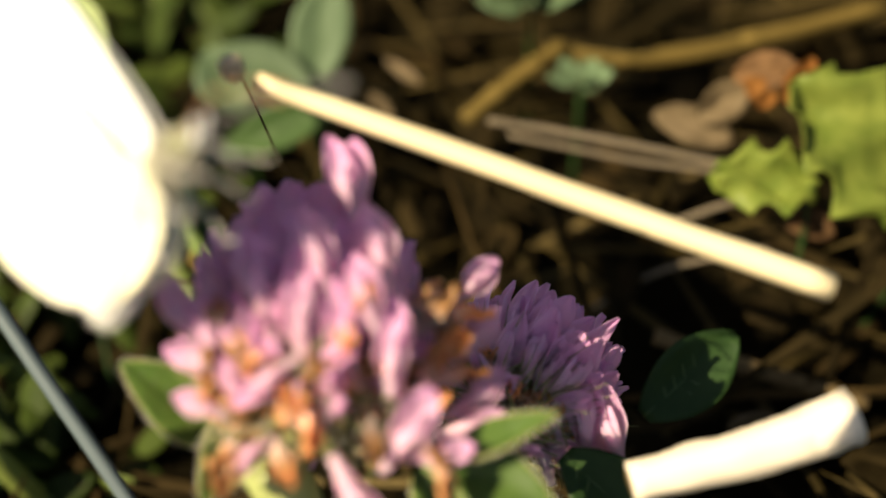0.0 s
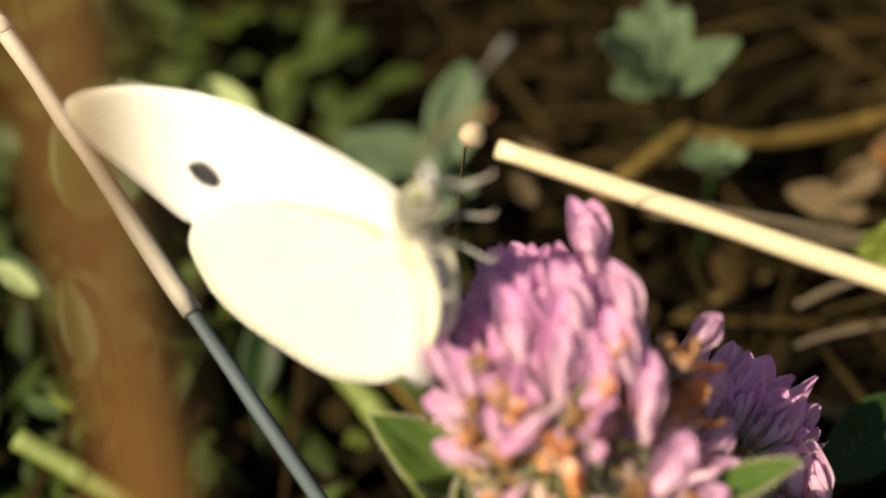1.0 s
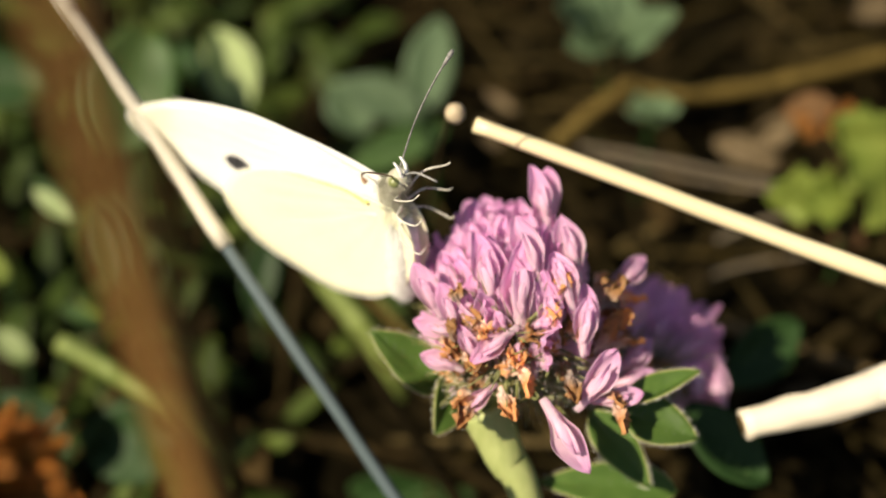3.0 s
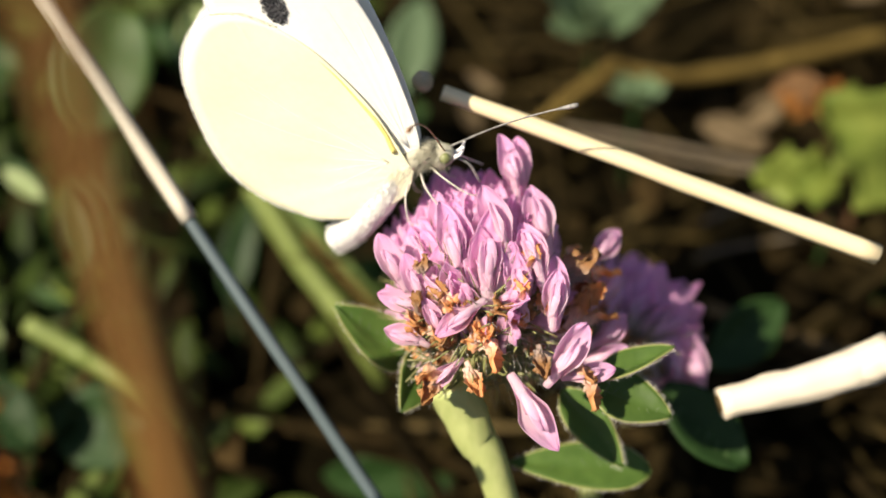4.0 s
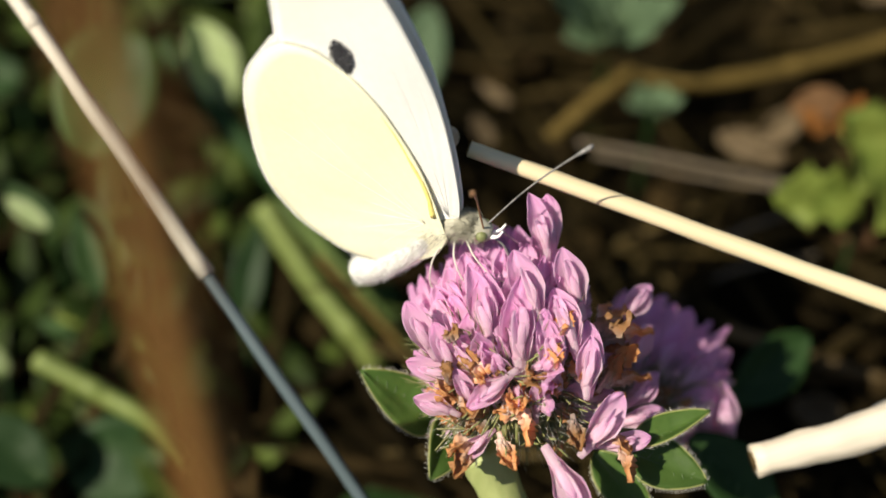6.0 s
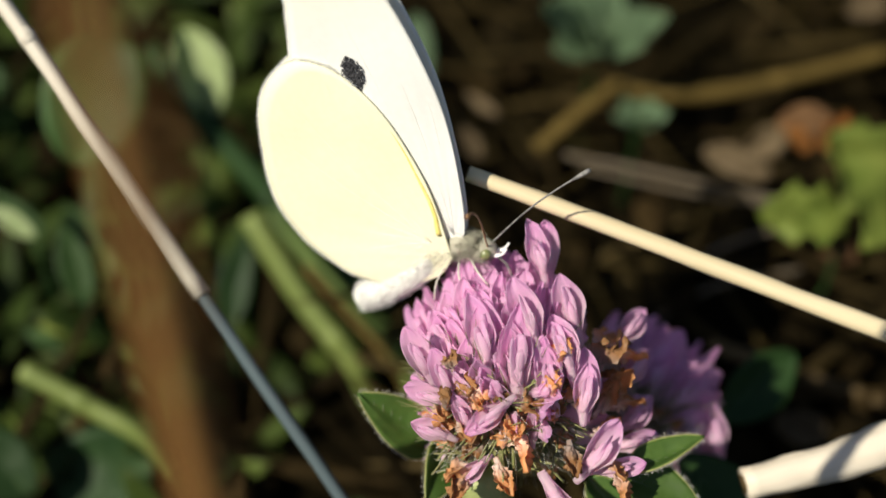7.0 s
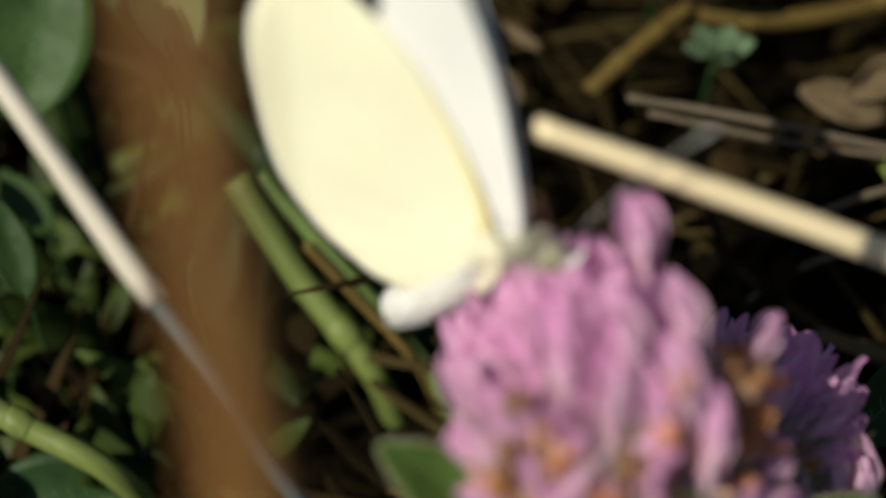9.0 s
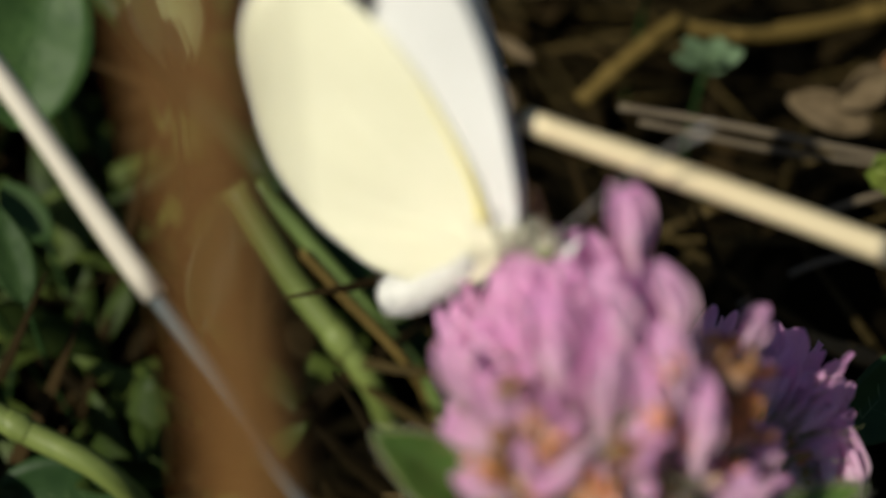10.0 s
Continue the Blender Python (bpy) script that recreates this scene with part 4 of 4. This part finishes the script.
def clover_brown():
    root = tagged(new("withered_clover"), "withered rust-brown clover head low before the flower", "flower")
    centre = Vector((-0.03320, -0.03866, 0.05996))
    rnd = random.Random(5)
    bm = bmesh.new()
    bmesh.ops.create_uvsphere(bm, u_segments=16, v_segments=10, radius=0.0032)
    head = part("flower_head", bm, M_RUST, root, "rust-brown dry flower head", Matrix.Translation(centre))
    for i in range(110):
        c = 1 - (i + 0.5) / 110 * 1.7
        th, ph = math.acos(c), i * 2.39996
        n = Vector((math.sin(th) * math.cos(ph), math.sin(th) * math.sin(ph), math.cos(th)))
        floret(head, n * 0.0028, (n + Vector([rnd.uniform(-0.35, 0.35) for _ in range(3)]) + Vector((0, 0, 0.2))).normalized(), n.orthogonal(), False, rnd.uniform(0.65, 1.15), rnd, RUSTY)
    bm = bmesh.new()
    tube(bm, [centre, centre + Vector((0.001, -0.004, -0.015)), on_ground(centre.x + 0.003, centre.y - 0.008)], 0.0008, 8, 6)
    part("stem", bm, M_BROWN_STEM, root)
    leaf((-0.03160, -0.03543, 0.06838), (-0.03164, -0.03407, 0.07016), 0.0020, M_LEAF_LIME, "small green bract on the dry head", None, 0.4, 0.3, 0.1, seed=90, parent=root)
    leaf((-0.03095, -0.03568, 0.06845), (-0.03016, -0.03448, 0.07026), 0.0016, M_LEAF_LIME, "small green bract on the dry head", None, 0.4, 0.5, 0.1, seed=91, parent=root)


clover_brown()


# ---- butterfly ----
M_FOREWING = material("white_wing", (0.84, 0.84, 0.78), (0.92, 0.92, 0.88), 0.6, 1500, (1, 1, 1), 120, 0.8, 0.25, 0.0001, through_light=0.14, sheen=0.1, tip=(0.84, 0.80, 0.54), tip_from=0.022, tip_to=0.036)
M_HINDWING = material("cream_wing", (0.87, 0.85, 0.60), (0.94, 0.92, 0.70), 0.6, 1500, (1, 1, 1), 140, 0.9, 0.25, 0.0001, through_light=0.14, sheen=0.1)
M_VEIN_WING = material("wing_vein", (0.82, 0.79, 0.55), (0.90, 0.88, 0.68), 0.6, 2000)
M_BODY = material("butterfly_fur", (0.55, 0.55, 0.48), (0.84, 0.83, 0.78), 0.8, 2500, patch=600, bump=0.8, sheen=0.4)
M_FUR = material("white_fur", (0.90, 0.90, 0.86), (0.96, 0.96, 0.94), 0.8, 900, bump=0, through_light=0.12, sheen=0.5)
M_FUR_DARK = material("olive_fur", (0.14, 0.13, 0.08), (0.60, 0.58, 0.46), 0.6, 1500, patch=900, spread=0.9, bump=0)
M_LEG = material("leg", (0.40, 0.37, 0.30), (0.72, 0.70, 0.63), 0.6, 2000)
M_YELLOW = material("yellow_edge", (0.80, 0.68, 0.16), (0.88, 0.80, 0.34), 0.6, 1200)
M_SPOT = material("wing_spot", (0.015, 0.015, 0.018), (0.05, 0.05, 0.055), 0.7, 3000)
M_DARK = material("antenna", (0.05, 0.05, 0.05), (0.32, 0.31, 0.29), 0.5, 900, (1, 1, 4), 300, 0.5)
M_BROWN_CLUB = material("brown_antenna", (0.16, 0.07, 0.03), (0.40, 0.22, 0.10), 0.45, 2000)
M_EYE = material("eye", (0.12, 0.14, 0.05), (0.3, 0.32, 0.14), 0.3, 3000)

FORE = ((0.2, 0.2), (1.7, 1.7), (2.9, 5.6), (3.9, 10.6), (4.4, 15.2), (4.3, 19.6), (3.8, 23.8), (2.9, 27.6), (1.5, 31.2), (-0.3, 34.0), (-2.0, 34.4), (-3.6, 32.4), (-4.9, 28.6), (-6.3, 24.8), (-7.4, 21.8), (-7.0, 18.0), (-5.0, 11), (-2, 3))
HIND = ((-0.2, -0.4), (0.1, 3.4), (0.2, 7.0), (-0.1, 10.2), (-0.9, 14.6), (-2.4, 18.1), (-4.5, 20.8), (-7.3, 22.0), (-10.5, 20.6), (-12.6, 18.1), (-14.2, 14.2), (-15.1, 10.8), (-15.2, 7.6), (-14.3, 4.3), (-12.8, 1.9), (-10.7, -0.6), (-6.6, -2.4), (-2.4, -2.2))
FORE_LIFT, HIND_LIFT = (0.0005, 0.3, 0.0), (0.0008, 0.3, 0.0004)


def wing_lift(lift, q):
    """How far out the wing's sheet lies at a place of its plane: cupped, wavy, and bulging over the body."""
    offset, cup, bulge = lift
    return offset + bulge * math.exp(-(q.z * 170) ** 2) + cup * (q.z * 33) ** 2 * 0.001 + 0.00022 * noise.noise(Vector((0, q.y, q.z)) * 150)


def wing_mesh(outline, side, lift):
    """A cupped, slightly pleated wing in the YZ plane, with a thickness."""
    pts = spline([(0, a * 0.001, b * 0.001) for a, b in outline + outline[:1]], 6)[:-1]
    n = len(pts)
    hub = Vector((0, outline[0][0] * 0.001, outline[0][1] * 0.001))
    bm = bmesh.new()
    rims = []
    rings = 16
    for s in (1, -1):
        grid = []
        for r in range(1, rings + 1):
            f = r / rings
            row = []
            for k, p in enumerate(pts):
                q = hub.lerp(p, f)
                pleat = 0.00004 * math.cos(k * 2 * math.pi / 9) * f * (1.1 - f)
                q.x = side * (wing_lift(lift, q) + pleat + s * 0.00005)
                row.append(bm.verts.new(q))
            grid.append(row)
        c = bm.verts.new((side * (wing_lift(lift, hub) + s * 0.00005), hub.y, hub.z))
        for k in range(n):
            bm.faces.new((c, grid[0][k], grid[0][(k + 1) % n]))
            for r in range(rings - 1):
                bm.faces.new((grid[r][k], grid[r + 1][k], grid[r + 1][(k + 1) % n], grid[r][(k + 1) % n]))
        rims.append(grid[-1])
    for k in range(n):
        bm.faces.new((rims[0][k], rims[1][k], rims[1][(k + 1) % n], rims[0][(k + 1) % n]))
    bmesh.ops.recalc_face_normals(bm, faces=bm.faces)
    return bm


def wing_veins(ends, start, side, lift):
    """Fine raised veins that fan out from the wing's base."""
    bm = bmesh.new()
    for y, z, bow in ends:
        a, b = Vector((0, start[0] * 0.001, start[1] * 0.001)), Vector((0, y * 0.001, z * 0.001))
        line = []
        for i in range(7):
            f = i / 6
            q = a.lerp(b, f) + Vector((0, -(b - a).z, (b - a).y)) * bow * math.sin(math.pi * f)
            q.x = side * (wing_lift(lift, q) + 0.00003)
            line.append(q)
        tube(bm, line, lambda s: 0.00005 - 0.00003 * s, 6, 3)
    return bm


def wing_fringe(outline, side, lift, first, last):
    """Short scales that stand out along the wing's outer margin."""
    rnd = random.Random(31)
    pts = spline([(0, a * 0.001, b * 0.001) for a, b in outline[first:last]], 40)
    bm = bmesh.new()
    for p, q in zip(pts, pts[1:]):
        out = Vector((0, (q - p).z, -(q - p).y)).normalized()
        if out.dot(p - Vector((0, -0.004, 0.010))) < 0:
            out = -out
        for k in range(4):
            a = p.lerp(q, rnd.random()) - out * 0.0001
            a.x = side * (wing_lift(lift, a) + rnd.uniform(-0.00008, 0.00008))
            d = (out + (q - p).normalized() * rnd.uniform(-0.4, 0.4)) * rnd.uniform(0.00018, 0.00042)
            tube(bm, [a, a + d], lambda s: 0.000018 * (1.2 - s), 3, 1)
    return bm


def spot_scales(side, lift, cy, cz, ry, rz, count):
    """Dark scales laid close together in the middle, looser at the ragged rim."""
    rnd = random.Random(3)
    bm = bmesh.new()
    for i in range(count):
        r, a = math.sqrt(rnd.random()) * rnd.uniform(0.75, 1.18), rnd.uniform(0, 2 * math.pi)
        q = Vector((0, cy + ry * r * math.cos(a), cz + rz * r * math.sin(a)))
        x = side * (wing_lift(lift, q) + 0.00014 + rnd.uniform(0, 0.00004))
        w, h = rnd.uniform(0.000045, 0.00008), rnd.uniform(0.00007, 0.00013)
        turn = rnd.uniform(-0.5, 0.5)
        corners = [(-w, -h), (w, -h), (w * 0.8, h), (-w * 0.8, h)]
        ring = [[bm.verts.new((x + side * lift_up, q.y + u * math.cos(turn) - v * math.sin(turn), q.z + u * math.sin(turn) + v * math.cos(turn))) for u, v in corners] for lift_up in (0, 0.00003)]
        bm.faces.new(ring[1])
        for k in range(4):
            bm.faces.new((ring[0][k], ring[0][(k + 1) % 4], ring[1][(k + 1) % 4], ring[1][k]))
    bmesh.ops.recalc_face_normals(bm, faces=bm.faces)
    return bm


ABDOMEN_ROOT = (0, -0.002, -0.0004)


def build_butterfly():
    root = tagged(new("butterfly"), "cream-white butterfly with a dark wing spot, feeding on clover", "butterfly")
    bm = bmesh.new()
    tube(bm, [(0, 0.0022, -0.0002), (0, 0.0008, 0.0003), (0, -0.0015, 0.0001), (0, -0.003, -0.0005)], lambda s: 0.0004 + 0.0008 * math.sin(math.pi * (0.15 + 0.75 * s)), 14, 6, 0.15)
    part("thorax", bm, M_FUR_DARK, root, "grey-white furry thorax")
    belly = [(0, 0, 0), (0, -0.0032, -0.0014), (0, -0.0070, -0.0027), (0, -0.0101, -0.0034)]
    girth = lambda s: 0.0006 + 0.0011 * math.sin(math.pi * (0.12 + 0.76 * s)) ** 0.7
    bm = bmesh.new()
    tube(bm, belly, girth, 14, 6, 0.12)
    abdomen = part("abdomen", bm, M_BODY, root, "white furry abdomen", pose(*ABDOMEN_ROOT))
    bm = bmesh.new()
    tube(bm, [(0, 0.0016, -0.0006), (0, 0.0027, -0.0009), (0, 0.0036, -0.0013)], lambda s: 0.0003 + 0.0009 * math.sin(math.pi * (0.2 + 0.7 * s)), 12, 5, 0.15)
    head = part("head", bm, M_FUR_DARK, root, "furry head")
    for sg in (-1, 1):
        bm = bmesh.new()
        bmesh.ops.create_uvsphere(bm, u_segments=14, v_segments=10, radius=0.00062)
        part("eye", bm, M_EYE, head, "green-grey eye", pose(sg * 0.00075, 0.0029, -0.0009))
    rnd = random.Random(8)
    for name, line, size, count, mat, label, holder, tuft in (
            ("thorax_fur", [(0, 0.0030, -0.0008), (0, 0.0012, 0.0), (0, -0.003, -0.0004)], lambda s: 0.0010, 1700, M_FUR_DARK, "olive-grey fur", root, 0.0012),
            ("abdomen_fur", belly, girth, 2600, M_FUR, "white fur", abdomen, 0.0007)):
        bm = bmesh.new()
        axis = spline(line, 12)
        for i in range(count):
            f = rnd.uniform(0.03, 0.985)
            k = int(f * (len(axis) - 1))
            c, back = axis[k], (axis[k + 1] - axis[k]).normalized()
            a = rnd.uniform(0, 2 * math.pi)
            out = Vector((math.cos(a), 0, math.sin(a)))
            p = c + out * size(f) * 0.93
            d = (out + back * rnd.uniform(0.1, 1.3) + Vector([rnd.uniform(-0.3, 0.3) for _ in range(3)])).normalized() * rnd.uniform(0.3, 1) * tuft
            tube(bm, [p, p + d * 0.6, p + d + back * 0.0002], lambda s: 0.00002 * (1.15 - s), 3, 1)
        tagged(part(name, bm, mat, holder, label), kind="stuff")
    bm = bmesh.new()
    tube(bm, [(0, 0.0034, -0.0015), (0, 0.0042, -0.0030), (0, 0.0040, -0.0052)], 0.00012, 6, 5)
    part("proboscis", bm, M_DARK, head)
    for sg in (-1, 1):
        bm = bmesh.new()
        tube(bm, [(sg * 0.0003, 0.0033, -0.0015), (sg * 0.0005, 0.0043, -0.0014), (sg * 0.0005, 0.0050, -0.0009)], lambda s: 0.00022 - 0.00012 * s, 8, 4, 0.3)
        part("palp", bm, M_FUR, head, "pale hairy palp")
    feelers = []
    for sg, mat, label, bow in ((1, M_BROWN_CLUB, "thin brown antenna with a club", 0.0014), (-1, M_DARK, "thin dark antenna banded in white, with a club", 0.0005)):
        bm = bmesh.new()
        tube(bm, [(0, 0, 0), (0, bow, 0.0055), (0, bow * 0.8, 0.0100), (0, 0, 0.0135)], lambda s: 0.000085 + 0.00017 * max(0, (s - 0.80) / 0.20) ** 0.6 * (1 if s < 0.99 else 0.5), 8, 10)
        feelers.append((part("antenna", bm, mat, root, label), sg * 0.0004))
    for k, (y, fy) in enumerate(((0.0012, 0.0035), (0.0, 0.0005), (-0.0012, -0.003))):
        for sg in (-1, 1):
            bm = bmesh.new()
            tube(bm, [(sg * 0.0006, y, -0.0012), (sg * 0.0024, y + (fy - y) * 0.5, -0.0020), (sg * 0.0029, fy, -0.0042), (sg * 0.0026, fy + 0.0008, -0.0050)], lambda s: 0.00010 - 0.00004 * s, 6, 5)
            part("leg", bm, M_LEG, root, "thin pale leg")
    wings = []
    for side in (1, -1):
        fore = part("forewing", wing_mesh(FORE, side, FORE_LIFT), M_FOREWING, root, "white forewing with a dark spot and cream tip")
        hind = part("hindwing", wing_mesh(HIND, side, HIND_LIFT), M_HINDWING, root, "cream yellow hindwing")
        wings += [(fore, side, True), (hind, side, False)]
        for sheet in (fore, hind):
            for face in sheet.data.polygons:
                face.use_smooth = abs(face.normal.x) > 0.5
        tagged(part("wing_fringe", wing_fringe(FORE, side, FORE_LIFT, 8, 15), M_FUR, fore, "fine white fringe"), kind="stuff")
        tagged(part("wing_fringe", wing_fringe(HIND, side, HIND_LIFT, 5, 16), M_FUR, hind, "fine white fringe"), kind="stuff")
        tagged(part("wing_vein", wing_veins(((-5.0, 20.4, 0.06), (-9.8, 20.6, 0.04), (-12.9, 16.6, 0.03), (-14.6, 11.4, 0.02), (-14.9, 6.6, 0.0), (-12.9, 2.0, -0.02), (-9.0, -0.9, -0.03)), (-1.6, 1.6), side, HIND_LIFT), M_VEIN_WING, hind, "fine raised veins"), kind="stuff")
        tagged(part("wing_vein", wing_veins(((3.4, 27.8, -0.05), (1.0, 32.6, -0.03), (-1.8, 34.2, 0.0), (-3.9, 31.4, 0.02), (-5.2, 28.0, 0.02), (-6.8, 23.8, 0.03)), (0.6, 1.6), side, FORE_LIFT), M_FOREWING, fore, "fine raised veins"), kind="stuff")
        bm = bmesh.new()
        edge = [Vector((0, y * 0.001, z * 0.001)) for y, z in ((-0.5, 2.2), (-0.15, 5), (-0.3, 8), (-0.7, 12), (-1.5, 15.5))]
        for q in edge:
            q.x = side * wing_lift(HIND_LIFT, q)
        tube(bm, edge, lambda s: 0.00028 * (1.05 - s), 8, 6, 0.3)
        part("wing_edge", bm, M_YELLOW, hind, "yellow front edge")
        part("wing_spot", spot_scales(side, FORE_LIFT, -0.0022, 0.0193, 0.00092, 0.00140, 460), M_SPOT, fore, "dark grey spot of loose scales")
    return root, wings, feelers, abdomen


butterfly, wings, feelers, abdomen = build_butterfly()


# ---- what moves ----
WING_SWEEP = ((0.0, -3.2), (0.5, -2.4), (1.0, -6.0), (1.5, -5.0), (2.0, -4.8), (2.5, -1.4), (3.0, 0.1), (3.2, 0.1), (4.3, -3.2), (4.5, -2.4), (5.0, -2.5), (5.5, -1.5), (7.0, -0.0), (7.5, 0.1), (8.5, -1.4), (9.0, 0.0), (9.5, 0.0), (10.0, 0.0))


def wing_rows(side, fore):
    """The fore pair slides over the hind pair; the far pair stands a little open and forward of the near one."""
    rows = []
    for t, sweep in WING_SWEEP:
        lead, opened = (1, -1) if t < 3.1 else (-4, 8) if t < 4 else (0, 1)
        rows.append((t, pose(0, 0, 0, (sweep if fore else 0) + (lead if side < 0 else 0), -opened if side < 0 else 0, 0)))
    return rows


FEELER_WAYS = (
    ((0.0, (0.30, 0.70, -0.60)), (1.5, (0.34, 0.67, -0.66)), (3.0, (0.70, 0.59, -0.34)), (3.2, (0.90, 0.40, -0.12)), (4.3, (0.66, 0.22, 0.72)), (4.5, (0.62, 0.22, 0.75)), (5.0, (0.57, 0.39, 0.73)),
     (5.5, (0.54, 0.41, 0.73)), (7.0, (0.70, 0.29, 0.65)), (7.5, (0.67, 0.31, 0.67)), (8.5, (0.64, 0.39, 0.66)), (9.0, (0.64, 0.43, 0.63)), (10.0, (0.64, 0.40, 0.66))),
    ((0.0, (0.05, 0.75, -0.66)), (0.5, (0.03, 0.95, -0.32)), (1.0, (-0.01, 0.86, -0.52)), (1.5, (-0.07, 0.85, -0.52)), (2.0, (-0.19, 0.88, -0.44)), (2.5, (-0.26, 0.85, -0.47)),
     (3.0, (-0.32, 0.90, -0.32)), (3.2, (0.10, 0.98, -0.12)), (4.3, (0.16, 0.98, -0.07)), (4.5, (0.16, 0.98, 0.07)), (5.0, (-0.01, 0.95, 0.31)), (5.5, (-0.14, 0.89, 0.42)),
     (7.0, (0.07, 0.89, 0.45)), (7.5, (0.0, 0.88, 0.48)), (8.5, (-0.15, 0.89, 0.44)), (9.0, (-0.20, 0.89, 0.42)), (9.5, (-0.11, 0.92, 0.37)), (10.0, (-0.17, 0.90, 0.40))))


def motions():
    walk(butterfly, [
        (0.0, pose(-0.00087, -0.00526, 0.05415, 81.1, -29.9, -130.2)),
        (0.5, pose(-0.00413, 0.00049, 0.04540, 79.5, -34.5, -124.5)),
        (1.0, pose(-0.00385, -0.00131, 0.04985, 100.8, -14.8, -124.2)),
        (1.5, pose(-0.00504, 0.00256, 0.04526, 95.5, -9.6, -118.6)),
        (2.0, pose(-0.00715, -0.00158, 0.04800, 108.7, 5.0, -127.7)),
        (2.5, pose(-0.00634, -0.00020, 0.04729, 104.0, -2.5, -126.2)),
        (3.0, pose(-0.00557, 0.00098, 0.04579, 99.5, -5.8, -122.9)),
        (3.2, pose(-0.00349, 0.00027, 0.04797, 65.6, -42.5, -111.5)),
        (4.3, pose(-0.00038, 0.00309, 0.04434, 30.5, -8.3, -95.9)),
        (4.5, pose(-0.00056, 0.00080, 0.04714, 27.2, -6.8, -98.1)),
        (5.0, pose(0.00024, 0.00039, 0.04723, 27.2, -7.3, -107.4)),
        (5.5, pose(0.00022, 0.00137, 0.04581, 27.2, -8.3, -108.4)),
        (7.0, pose(0.00122, 0.00495, 0.04185, 30.0, -18.8, -109.2)),
        (7.5, pose(0.00118, 0.00385, 0.04279, 32.2, -18.4, -111.7)),
        (8.5, pose(0.00071, 0.00417, 0.04132, 33.6, -16.6, -117.1)),
        (9.0, pose(0.00117, 0.00477, 0.03991, 36.3, -17.7, -121.3)),
        (9.5, pose(0.00164, 0.00576, 0.03937, 35.8, -14.5, -116.9)),
        (10.0, pose(0.00137, 0.00498, 0.03987, 34.1, -15.3, -118.5)),
    ])
    for wing, side, fore in wings:
        walk(wing, wing_rows(side, fore))
    walk(abdomen, [(t, pose(*ABDOMEN_ROOT, lift, 0, 0)) for t, lift in ((0.0, -24), (3.0, -24), (3.2, -17), (4.3, 0), (10.0, 0))])
    for (feeler, x), ways in zip(feelers, FEELER_WAYS):
        root = Vector((x, 0.0032, -0.0006))
        walk(feeler, [(t, facing(root, root + Vector(way), (0.2, 0.3, 1))) for t, way in ways])
    # Tops follow the stem's place in the view, at depths chosen from the camera.
    walk(swaying_stem, [(t, facing(BROWN_FOOT, top, VIEWER)) for t, top in (
        (0.0, (-0.00106, -0.03394, 0.08273)),
        (0.5, (-0.00646, -0.03879, 0.08485)),
        (1.0, (-0.00995, -0.03792, 0.08451)),
        (1.5, (-0.01106, -0.04217, 0.08590)),
        (2.0, (-0.01594, -0.04473, 0.08632)),
        (2.5, (-0.01386, -0.04066, 0.08526)),
        (3.0, (-0.01295, -0.04803, 0.08741)),
        (3.2, (-0.01172, -0.04705, 0.08724)),
        (4.3, (-0.01049, -0.04715, 0.08731)),
        (4.5, (-0.01235, -0.04403, 0.08639)),
        (5.0, (-0.01449, -0.04189, 0.08561)),
        (5.5, (-0.01106, -0.04178, 0.08578)),
        (7.0, (-0.01341, -0.03843, 0.08452)),
        (7.5, (-0.01384, -0.03699, 0.08396)),
        (8.0, (-0.01393, -0.03793, 0.08430)),
        (8.5, (-0.01328, -0.03224, 0.08205)),
        (9.0, (-0.01158, -0.02149, 0.07646)),
        (9.5, (-0.01362, -0.02477, 0.07827)),
        (10.0, (-0.01130, -0.02333, 0.07758)))])


motions()
